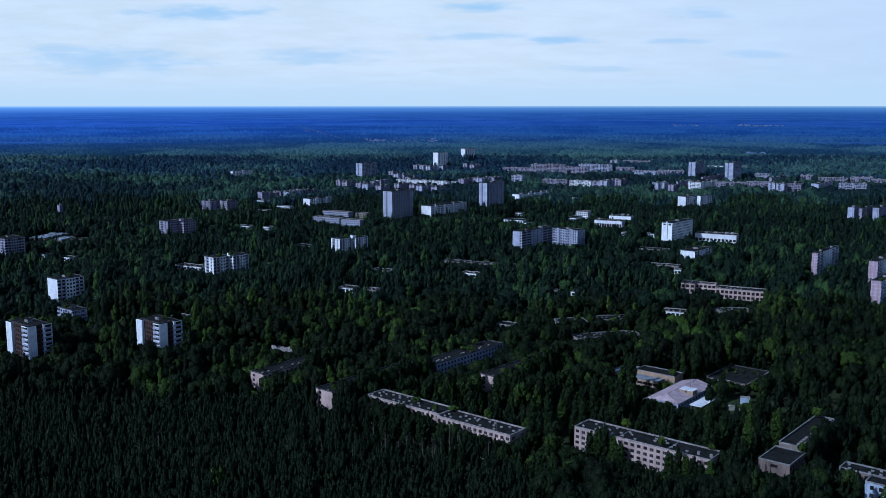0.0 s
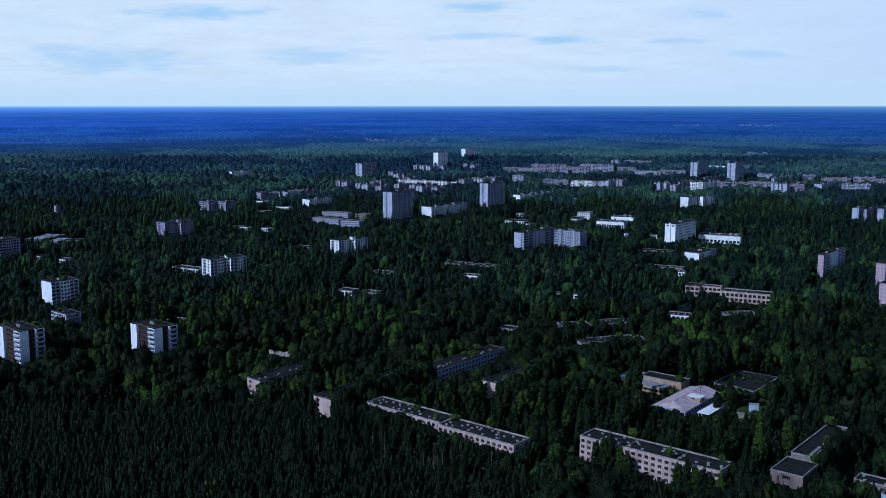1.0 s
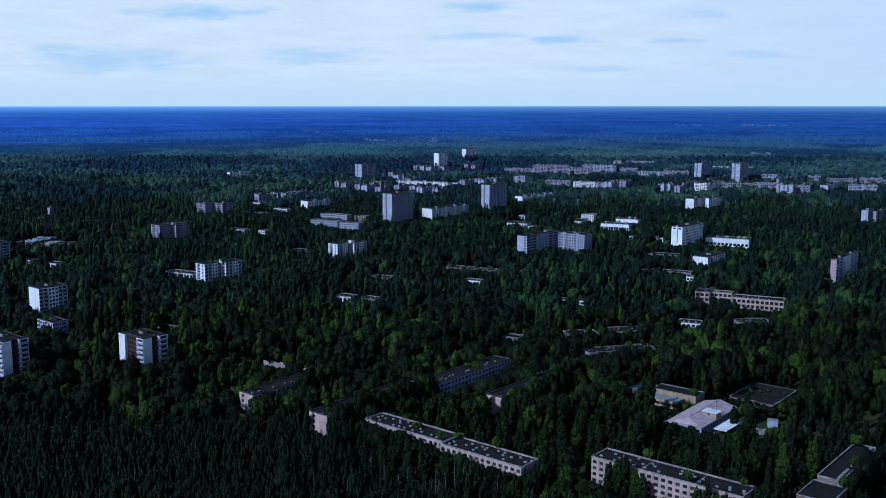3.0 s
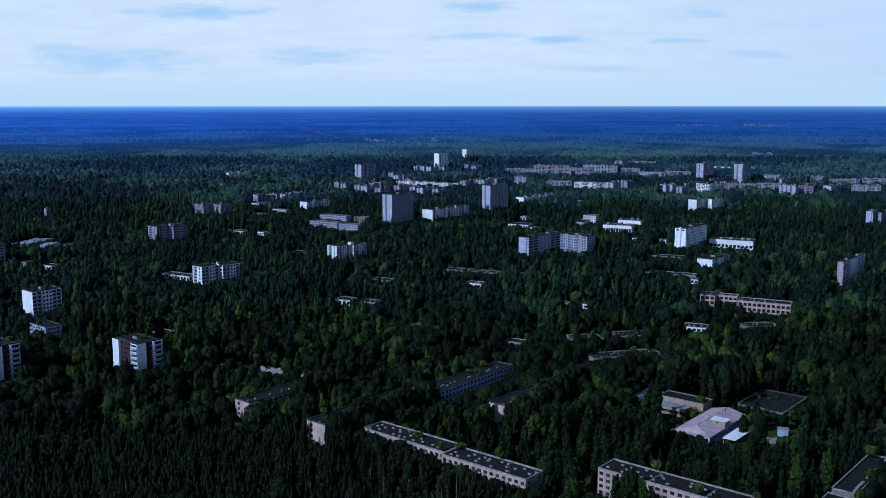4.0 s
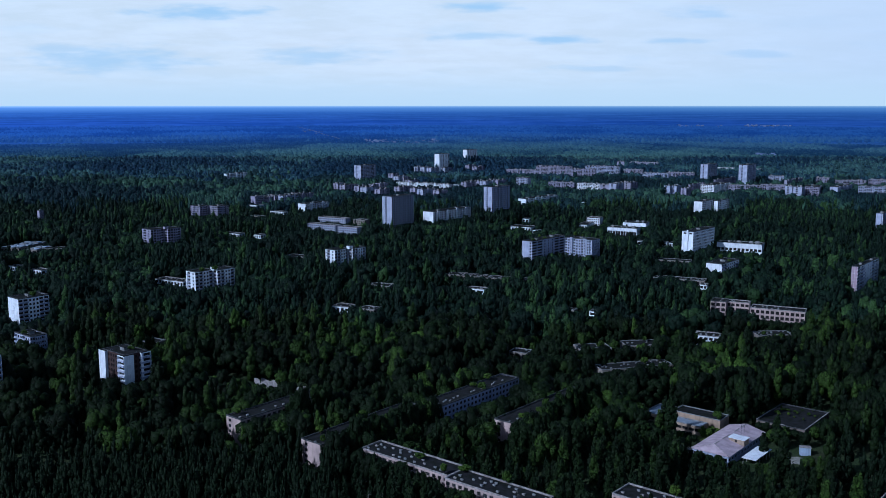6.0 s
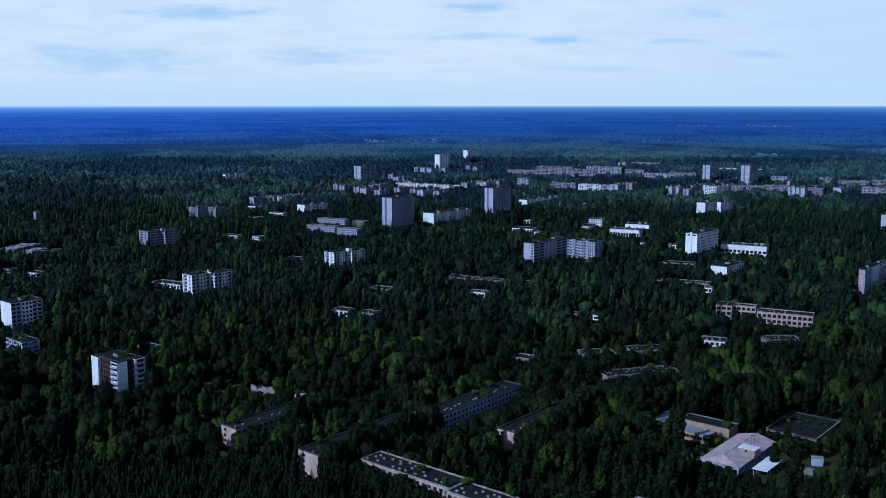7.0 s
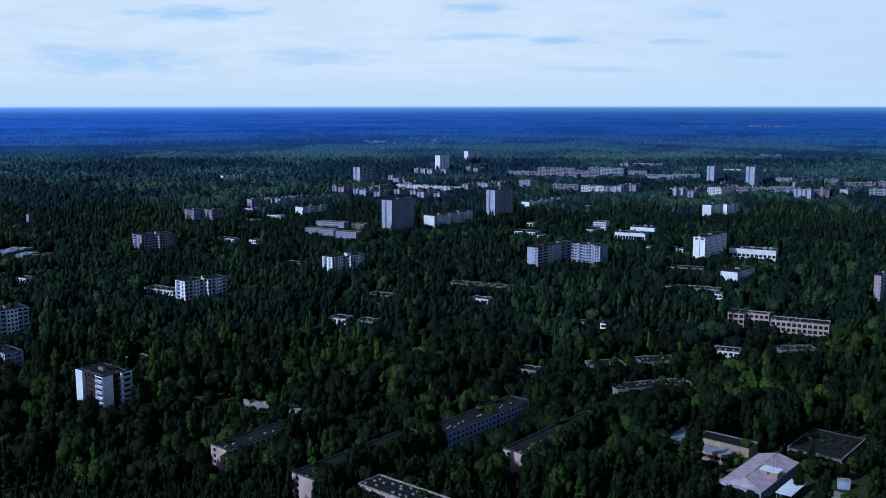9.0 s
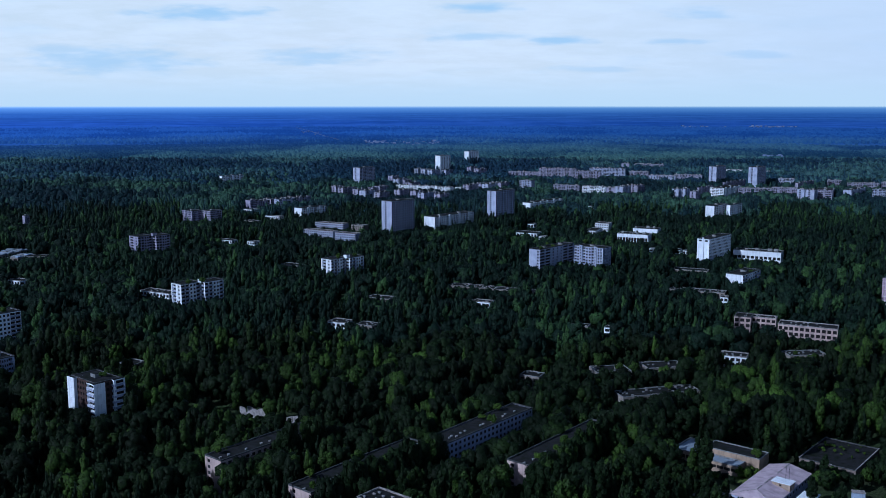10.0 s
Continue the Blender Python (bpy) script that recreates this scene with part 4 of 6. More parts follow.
slab5f(-127.4, 1788.6, -40, 12.4, 20.0, 16.2, 5, 'lilac')
slab5f(625.5, 1796.2, -40, 13.0, 17.0, 18, 0, 'pale')
slab5f(-79.7, 1799.7, -40, 13.6, 24.0, 16.8, 7, 'lilac')
slab5f(780.9, 1808.0, -20, 49.5, 13.0, 16, 3, 'pale')
slab9(723.0, 1808.7, -40, 14.0, 83.0, 18, 9, 'pale')
slab5f(671.1, 1809.7, -26, 26.5, 42.5, 17, 1, 'lilac')
slab5f(-154.2, 1810.6, -40, 13.0, 22.0, 17.0, 6, 'lilac')
slab5f(-68.1, 1830.8, -40, 11.8, 18.0, 14.4, 2, 'lilac')
slab5f(-181.6, 1833.3, -40, 13.6, 24.0, 17.8, 8, 'grey')
slab5f(318.8, 1840.5, -40, 15.2, 30.0, 19.6, 7, 'pale')
slab5f(-131.1, 1847.8, -40, 12.4, 20.0, 17.2, 7, 'lilac')
slab9(506.5, 1850.0, -40, 26.0, 76.5, 18, 2, 'white')
slab5f(559.6, 1850.4, -12, 58.5, 13.0, 15, 5, 'lilac')
slab9(469.9, 1851.2, -40, 5.0, 61.5, 18, 5, 'lilac')
slab5f(-118.0, 1857.3, -40, 13.6, 24.0, 18.8, 9, 'lilac')
slab5f(-172.8, 1861.7, -40, 11.8, 18.0, 15.4, 3, 'lilac')
slab5f(617.7, 1861.7, -22, 44.5, 13.0, 15, 5, 'lilac')
slab5f(302.7, 1867.1, -22, 16.0, 13.0, 15, 6, 'lilac')
slab5f(351.9, 1875.8, -40, 14.6, 28.0, 18.8, 5, 'lilac')
slab5f(-201.3, 1885.8, -40, 12.4, 20.0, 16.2, 4, 'lilac')
slab5f(274.9, 1890.5, -22, 43.5, 13.0, 15, 3, 'white')
slab5f(44.6, 1898.1, -40, 13.6, 28.0, 17.8, 8, 'lilac')
slab5f(342.0, 1899.5, -40, 13.4, 24.0, 17.2, 2, 'lilac')
low_house(27.4, 1903.5, -30, 18.5, 14.0, 12, 9, 'white')
slab5f(81.9, 1910.7, -40, 14.2, 30.0, 18.6, 10, 'pale')
slab5f(899.2, 1918.5, -20, 57.0, 13.0, 15, 5, 'lilac')
slab5f(227.1, 1918.7, -22, 50.5, 13.0, 15, 5, 'lilac')
tower9(152.4, 1921.2, -30, 24.0, 16.0, 24, 10, 'pale')
slab5f(69.7, 1935.0, -40, 13.0, 26.0, 17.0, 7, 'lilac')
slab5f(-41.9, 1937.0, -30, 121.5, 14.0, 12, 4, 'white')
tower16(593.8, 1945.3, -40, 17.0, 42.5, 48, 15, 'pale')
slab5f(107.9, 1948.2, -40, 13.6, 28.0, 17.8, 8, 'grey')
slab5f(57.3, 1959.4, -40, 11.8, 22.0, 15.4, 4, 'lilac')
tower16(523.2, 1964.0, -40, 15.0, 42.5, 48, 21, 'pale')
slab5f(806.9, 1969.4, -10, 58.0, 13.0, 15, 5, 'lilac')
slab5f(95.9, 1972.9, -40, 12.4, 24.0, 16.2, 5, 'lilac')
slab5f(-65.6, 1973.6, -40, 13.6, 26.0, 15.8, 6, 'grey')
tower16(-159.5, 1976.6, -40, 18.5, 42.0, 45, 19, 'pale')
slab5f(873.3, 1982.5, -20, 43.5, 13.0, 15, 4, 'lilac')
slab9(561.7, 1983.0, -40, 5.0, 99.5, 18, 4, 'lilac')
slab9(702.7, 1990.5, -40, 6.0, 88.5, 16, 7, 'lilac')
slab5f(779.0, 2033.6, -22, 27.5, 13.0, 15, 4, 'lilac')
slab5f(-92.5, 2061.6, -40, 14.2, 28.0, 16.6, 7, 'pale')
slab5f(-81.8, 2062.5, -40, 12.4, 22.0, 14.2, 3, 'lilac')
slab9(-439.7, 2077.3, -40, 8.0, 54.0, 22, 11, 'white')
slab5f(700.6, 2084.3, -22, 31.0, 13.0, 15, 5, 'pale')
slab5f(301.6, 2141.0, -22, 52.0, 13.0, 26, 10, 'lilac')
slab5f(-110.7, 2158.4, -40, 13.0, 24.0, 15.0, 4, 'lilac')
slab5f(464.8, 2171.4, -22, 55.0, 13.0, 15, 6, 'pale')
slab5f(525.9, 2190.2, -22, 57.5, 13.0, 15, 6, 'lilac')
slab5f(249.0, 2240.3, -22, 82.5, 13.0, 26, 8, 'lilac')
slab5f(359.3, 2241.1, -22, 78.5, 13.0, 26, 9, 'pale')
slab5f(179.4, 2287.7, -24, 73.5, 13.0, 15, 5, 'lilac')
slab5f(440.2, 2294.4, -22, 44.0, 13.0, 15, 4, 'lilac')
slab5f(-28.0, 2329.8, -40, 14.2, 28.0, 16.6, 6, 'pale')
low_house(739.4, 2336.1, -22, 23.0, 14.0, 14, 11, 'white')
slab5f(3.4, 2352.6, -40, 13.6, 26.0, 15.8, 4, 'pale')
slab5f(81.3, 2361.8, -40, 13.6, 32.0, 17.8, 6, 'grey')
tower16(-6.4, 2363.4, -40, 15.0, 37.0, 48, 24, 'white')
slab5f(-45.8, 2375.7, -40, 13.0, 24.0, 15.0, 2, 'pale')
low_house(678.9, 2376.9, -22, 42.5, 14.0, 14, 11, 'white')
slab5f(-13.8, 2398.9, -40, 12.4, 22.0, 14.2, 1, 'lilac')
slab5f(-64.2, 2422.4, -40, 11.8, 20.0, 13.4, 0, 'pale')
slab5f(65.2, 2444.5, -40, 12.4, 28.0, 16.2, 3, 'lilac')
slab5f(460.0, 2559.9, -22, 18.5, 13.0, 18, 8, 'lilac')
slab5f(523.6, 2575.9, -22, 73.0, 13.0, 15, 9, 'lilac')
tower16(67.3, 2582.5, -40, 14.0, 42.0, 48, 31, 'white')

# ---- ground and distance ----
def ground_sheet():
    rings = [0, 100, 200, 300, 400, 550, 700, 900, 1200, 1600, 2000, 2400, 2760]
    n = 96
    ms = Mesh()
    pts = [[(r * math.sin(2 * math.pi * i / n), r * math.cos(2 * math.pi * i / n), 0) for i in range(n)] for r in rings]
    for k in range(len(rings) - 1):
        for i in range(n):
            j = (i + 1) % n
            if k == 0:
                ms.face([pts[0][0], pts[1][j], pts[1][i]][::-1])
            else:
                ms.face([pts[k][i], pts[k][j], pts[k + 1][j], pts[k + 1][i]][::-1])
    m, nt, p = material("undergrowth", 0.95, 0.1)
    f = noise_fac(nt, 0.05, 5, 0.35, 0.65)
    g = noise_fac(nt, 0.7, 6, 0.3, 0.7)
    c = blend(nt, g, (0.012, 0.022, 0.010), (0.035, 0.055, 0.020))
    nt.links.new(blend(nt, f, c, blend(nt, 0.5, c, (0.03, 0.028, 0.018))), p.inputs["Base Color"])
    bump(nt, p, g, 0.8, 0.6)
    return tagged(new("ground", ms.mesh("ground", m)), "dark overgrown forest floor under the trees", "ground", kind="structure")


ground_sheet()


R0, R1 = 2750.0, 4880.0


def far_place(d):
    """Where land at the true distance d stands on the gently rising backdrop: its radius and height."""
    r = R0 + (R1 - R0) * (1 - R0 / d)
    return r, EYE - EYE * r / d


def far_haze_material(name):
    """Far woods with blue haze painted as glow, growing with the distance in kilometres."""
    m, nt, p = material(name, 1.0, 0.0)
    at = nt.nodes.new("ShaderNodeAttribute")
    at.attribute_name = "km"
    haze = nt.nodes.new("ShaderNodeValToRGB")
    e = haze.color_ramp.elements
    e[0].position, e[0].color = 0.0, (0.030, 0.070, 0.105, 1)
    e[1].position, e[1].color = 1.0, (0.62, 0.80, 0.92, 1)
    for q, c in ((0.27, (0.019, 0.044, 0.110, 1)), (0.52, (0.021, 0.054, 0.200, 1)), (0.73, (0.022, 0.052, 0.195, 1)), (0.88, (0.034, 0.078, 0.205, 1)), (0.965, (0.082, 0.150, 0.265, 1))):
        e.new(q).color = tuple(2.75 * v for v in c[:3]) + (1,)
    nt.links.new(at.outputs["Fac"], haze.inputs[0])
    # the painted haze is stronger on the sunward side
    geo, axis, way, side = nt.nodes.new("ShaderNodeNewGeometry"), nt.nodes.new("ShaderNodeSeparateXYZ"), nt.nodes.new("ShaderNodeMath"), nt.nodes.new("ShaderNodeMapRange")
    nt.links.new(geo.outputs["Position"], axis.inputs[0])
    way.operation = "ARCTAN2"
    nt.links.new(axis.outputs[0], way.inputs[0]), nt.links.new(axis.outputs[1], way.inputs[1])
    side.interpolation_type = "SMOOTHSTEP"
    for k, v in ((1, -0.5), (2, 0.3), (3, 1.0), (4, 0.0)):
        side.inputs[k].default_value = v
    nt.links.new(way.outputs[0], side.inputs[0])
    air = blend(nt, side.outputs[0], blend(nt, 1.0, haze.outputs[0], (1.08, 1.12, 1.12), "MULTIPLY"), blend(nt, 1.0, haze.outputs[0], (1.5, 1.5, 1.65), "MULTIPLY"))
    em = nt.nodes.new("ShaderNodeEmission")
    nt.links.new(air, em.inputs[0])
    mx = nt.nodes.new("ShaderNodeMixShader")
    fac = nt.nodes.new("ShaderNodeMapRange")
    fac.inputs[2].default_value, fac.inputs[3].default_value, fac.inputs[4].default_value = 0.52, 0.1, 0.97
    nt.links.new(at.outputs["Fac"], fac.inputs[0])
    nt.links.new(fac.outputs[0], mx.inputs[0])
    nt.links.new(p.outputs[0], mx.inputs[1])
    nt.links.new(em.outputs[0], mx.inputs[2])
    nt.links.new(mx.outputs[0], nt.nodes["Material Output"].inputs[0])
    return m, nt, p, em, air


def far_country():
    """The country beyond the town, to the skyline: gently rising land, haze painted on by its true distance."""
    n, rings = 240, 60
    verts, faces, uv, share = [], [], [], []
    for k in range(rings + 1):
        s = k / rings
        d = 1 / ((1 - s) / R0 + s / 600000.0)
        r, z = far_place(d)
        for i in range(n):
            a = 2 * math.pi * i / n
            verts.append((r * math.sin(a), r * math.cos(a), z - (0.6 if k == 0 else 0)))
            uv.append((d * math.sin(a) / 1000, d * math.cos(a) / 1000))
            share.append(s)
    for k in range(rings):
        for i in range(n):
            j = (i + 1) % n
            faces.append((k * n + i, (k + 1) * n + i, (k + 1) * n + j, k * n + j)[::-1])
    me = bpy.data.meshes.new("backdrop")
    me.from_pydata(verts, [], faces)
    lay = me.uv_layers.new(name="plan")
    for lp in me.loops:
        lay.data[lp.index].uv = uv[lp.vertex_index]
    me.attributes.new("km", "FLOAT", "POINT").data.foreach_set("value", np.array(share, np.float32))
    m, nt, p, em, air = far_haze_material("far_land")
    vec = nt.nodes.new("ShaderNodeUVMap")
    vec.uv_map = "plan"

    def nz(scale, detail, lo, hi):
        a = nt.nodes.new("ShaderNodeTexNoise")
        a.inputs["Scale"].default_value, a.inputs["Detail"].default_value, a.inputs["Roughness"].default_value = scale, detail, 0.62
        b = nt.nodes.new("ShaderNodeMapRange")
        b.inputs[1].default_value, b.inputs[2].default_value = lo, hi
        nt.links.new(vec.outputs[0], a.inputs["Vector"])
        nt.links.new(a.outputs[0], b.inputs[0])
        return b.outputs[0]

    stands = nz(0.8, 9, 0.43, 0.57)
    grain = nz(6, 7, 0.40, 0.60)
    field = nz(0.8, 4, 0.66, 0.70)
    c = blend(nt, stands, (0.016, 0.028, 0.016), (0.045, 0.07, 0.03))
    c = blend(nt, grain, blend(nt, 0.6, c, (0.006, 0.012, 0.008)), c)
    c = blend(nt, field, c, (0.12, 0.13, 0.09))
    nt.links.new(c, p.inputs["Base Color"])
    # stands and clearings still show through the painted blue haze
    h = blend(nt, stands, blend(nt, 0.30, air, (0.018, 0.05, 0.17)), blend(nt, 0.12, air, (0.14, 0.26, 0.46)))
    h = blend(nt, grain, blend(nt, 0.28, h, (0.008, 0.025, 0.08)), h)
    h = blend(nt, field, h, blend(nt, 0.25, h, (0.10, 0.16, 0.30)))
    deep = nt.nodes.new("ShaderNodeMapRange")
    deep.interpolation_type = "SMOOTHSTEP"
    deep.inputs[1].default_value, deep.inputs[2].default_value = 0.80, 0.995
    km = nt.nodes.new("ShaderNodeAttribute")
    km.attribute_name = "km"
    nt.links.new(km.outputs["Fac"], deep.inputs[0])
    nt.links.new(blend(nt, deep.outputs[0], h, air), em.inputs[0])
    me.materials.append(m)
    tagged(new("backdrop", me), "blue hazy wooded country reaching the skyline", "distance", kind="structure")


far_country()

def yard(name, label, x, y, rx, ry, seed, mat, z):
    r = random.Random(seed)
    pts = []
    for i in range(28):
        a = 2 * math.pi * i / 28
        k = 1 + r.uniform(-0.16, 0.16)
        pts.append((x + rx * k * math.cos(a), y + ry * k * math.sin(a), z))
    ms = Mesh()
    ms.face(pts)
    ms.face([(p[0], p[1], 0.0) for p in pts][::-1])
    for i in range(28):
        a, b = pts[i], pts[(i + 1) % 28]
        ms.face([(a[0], a[1], 0), (b[0], b[1], 0), b, a])
    tagged(new(name, ms.mesh(name, mat)), label, "yard", kind="structure")


GRASS = plain("rough_grass", (0.10, 0.13, 0.035), 0.95, 0.05, (0.05, 0.07, 0.02), 0.7, rel=0.6)
OLD_PAVING = plain("old_paving", (0.24, 0.235, 0.23), 0.9, 0.1, (0.10, 0.105, 0.08), 0.35)
CLEAR = [(126, 527, 7), (134, 528, 6), (113, 514, 6), (160, 495, 7), (104, 511, 4), (166, 500, 4), (151, 500, 4)]  # bare yards: x, y, radius
yard("ground_grass", "yellowish rough grass in the yard", 132, 527, 12, 6, 1, GRASS, 0.10)
yard("pavement", "old pale concrete paving with weeds", 110, 511, 10, 5, 2, OLD_PAVING, 0.12)
yard("pavement", "old pale concrete paving with weeds", 157, 497, 7, 5, 3, OLD_PAVING, 0.12)

# ---- trees ----
R = np.random.default_rng(11)


def unit(v):
    return v / np.linalg.norm(v, axis=-1, keepdims=True)


def leaf_tris(centres, radii, per, size, soft=0.6, tall=1.0):
    """Leaf sprays: small triangles lying loosely on the skin of each lump; each corner has a place and the crown's normal."""
    n = len(centres)
    mid = centres.mean(0)
    ext = np.abs(centres - mid).max(0) + radii.max(0)
    out_ = unit((centres - mid) / ext + 1e-6)
    d = unit(R.normal(size=(n, per, 3)) + np.array((0, 0, 0.4)) + 0.9 * out_[:, None, :])
    c = centres[:, None, :] + d * radii[:, None, :] * R.uniform(0.72, 1.12, (n, per, 1))
    nrm = unit(d + R.normal(size=d.shape) * 0.45)
    t1 = unit(np.cross(nrm, R.normal(size=d.shape)))
    t2 = np.cross(nrm, t1)
    s = size * R.uniform(0.6, 1.35, (n, per, 1))
    a0 = R.uniform(0, 6.28, (n, per, 1))
    leg = [np.cos(a0 + k * 2.09) * t1 * 1.2 + np.sin(a0 + k * 2.09) * t2 * 0.8 for k in range(3)]
    tri = np.stack([c + s * q * np.array((1, 1, tall)) for q in leg], axis=2)
    out = unit(d[:, :, None, :] * 0.55 + soft * 1.6 * ((tri - mid) / ext) + nrm[:, :, None, :] * 0.22)
    return np.concatenate([tri, out], -1).reshape(-1, 3, 6)


G = (1 + 5 ** 0.5) / 2
ICO_V = unit(np.array([(-1, G, 0), (1, G, 0), (-1, -G, 0), (1, -G, 0), (0, -1, G), (0, 1, G), (0, -1, -G), (0, 1, -G), (G, 0, -1), (G, 0, 1), (-G, 0, -1), (-G, 0, 1)], float))
ICO_F = np.array([(0, 11, 5), (0, 5, 1), (0, 1, 7), (0, 7, 10), (0, 10, 11), (1, 5, 9), (5, 11, 4), (11, 10, 2), (10, 7, 6), (7, 1, 8),
                  (3, 9, 4), (3, 4, 2), (3, 2, 6), (3, 6, 8), (3, 8, 9), (4, 9, 5), (2, 4, 11), (6, 2, 10), (8, 6, 7), (9, 8, 1)])
OCT_V = np.array([(1, 0, 0), (-1, 0, 0), (0, 1, 0), (0, -1, 0), (0, 0, 1), (0, 0, -1)], float)
OCT_F = np.array([(0, 2, 4), (2, 1, 4), (1, 3, 4), (3, 0, 4), (2, 0, 5), (1, 2, 5), (3, 1, 5), (0, 3, 5)])


def boughs(centres, sizes, fine, rough=0.25, soft=0.75):
    """Masses of foliage: one ragged lump for each bough, with normals that flow over the crown."""
    v0, f0 = (ICO_V, ICO_F) if fine else (OCT_V, OCT_F)
    mid = centres.mean(0)
    ext = np.abs(centres - mid).max(0) + sizes.max(0)
    n = len(centres)
    q = unit(R.normal(size=(n, 1, 3)) * 0.6 + np.array((0, 0, 1.0)))
    a = unit(np.cross(q, R.normal(size=(n, 1, 3))))
    b = np.cross(q, a)
    d = v0[None, :, 0:1] * a + v0[None, :, 1:2] * b + v0[None, :, 2:3] * q
    v = centres[:, None, :] + d * sizes[:, None, :] * R.uniform(1 - rough, 1 + rough, (n, len(v0), 1)) * (1.0 if fine else 1.2)
    nr = unit(d * 0.7 + soft * (v - mid) / ext)
    return np.concatenate([v, nr], -1)[:, f0, :].reshape(-1, 3, 6)


def sprays(c, s, count, size, tall=1.0):
    """Loose leaf sprays round the boughs."""
    if not count:
        return np.zeros((0, 3, 6))
    i = R.integers(0, len(c), count)
    return leaf_tris(c[i], s[i], 1, size, 0.6, tall)


def broad_crown(lumps, fringe, size, fine=True):
    """Rounded, lobed crown, 14 m high and about 10 m wide, in leafy lumps."""
    half = np.array((3.9, 3.9, 5.3)) * R.uniform(0.85, 1.15, 3)
    k = np.arange(lumps) + R.uniform(0.25, 0.75, lumps)
    z = 1 - 1.7 * k / lumps
    a = np.arange(lumps) * 2.4 + R.uniform(-0.5, 0.5, lumps)
    q = np.sqrt(np.clip(1 - z * z, 0, 1))
    c = np.stack([np.cos(a) * q, np.sin(a) * q, z], 1) * half * R.uniform(0.5, 0.9, (lumps, 1)) + np.array((0, 0, 7.9))
    r = 7.0 / lumps ** 0.5 * R.uniform(0.68, 1.25, (lumps, 1)) * np.array((0.95, 0.95, 1.25))
    return np.concatenate([boughs(c, r, fine, 0.3), sprays(c, r, fringe, size)])


def poplar_crown(lumps, fringe, size, fine=True):
    """Tall narrow crown, 21 m high and 5 m wide, of steep plumes."""
    f = (np.arange(lumps) + R.uniform(0.2, 0.8, lumps)) / lumps
    z = 2.6 + 16.0 * f
    w = 2.3 * np.sin(np.clip(0.14 + 0.8 * f, 0, 1) * np.pi) ** 0.55
    a = np.arange(lumps) * 2.4 + R.uniform(-0.5, 0.5, lumps)
    c = np.stack([np.cos(a) * w * 0.5, np.sin(a) * w * 0.5, z], 1)
    s = np.stack([w * 0.55 + 0.2, w * 0.55 + 0.2, np.full(lumps, 11.0 / lumps ** 0.75 + 0.7)], 1)
    return np.concatenate([boughs(c, s, fine), sprays(c, s, fringe, size, 1.6)])


def pine_crown(lumps, fringe, size, fine=True):
    """Ragged tapering pine crown, 17 m high and 5 m wide, with tufted boughs."""
    f = (np.arange(lumps) + R.uniform(0.1, 0.9, lumps)) / lumps
    z = 4.2 + 11.8 * f
    w = 2.9 * (1.04 - f) ** 0.75
    a = np.arange(lumps) * 2.4 + R.uniform(-0.6, 0.6, lumps)
    c = np.stack([np.cos(a) * w * 0.5, np.sin(a) * w * 0.5, z], 1)
    s = np.stack([w * 0.48 + 0.12, w * 0.48 + 0.12, w * 0.25 + 9.0 / lumps + 0.5], 1)
    return np.concatenate([boughs(c, s, fine, 0.38), sprays(c, s, fringe, size, 1.3)])


def scatter(x0, x1, y0, y1, step):
    nx, ny = int((x1 - x0) / step), int((y1 - y0) / step)
    gx, gy = np.meshgrid(np.arange(nx), np.arange(ny))
    p = np.stack([x0 + (gx + R.uniform(0, 1, gx.shape)) * step, y0 + (gy + R.uniform(0, 1, gx.shape)) * step], -1).reshape(-1, 2)
    return p


def wood_noise(p, scale, seed):
    """Smooth value noise on the plan, 0 to 1."""
    r = np.random.default_rng(seed)
    tab = r.uniform(0, 1, (64, 64))
    q = p / scale + 500
    i = np.floor(q).astype(int)
    f = q - i
    f = f * f * (3 - 2 * f)
    g = lambda a, b: tab[(i[:, 0] + a) % 64, (i[:, 1] + b) % 64]
    return (g(0, 0) * (1 - f[:, 0]) + g(1, 0) * f[:, 0]) * (1 - f[:, 1]) + (g(0, 1) * (1 - f[:, 0]) + g(1, 1) * f[:, 0]) * f[:, 1]


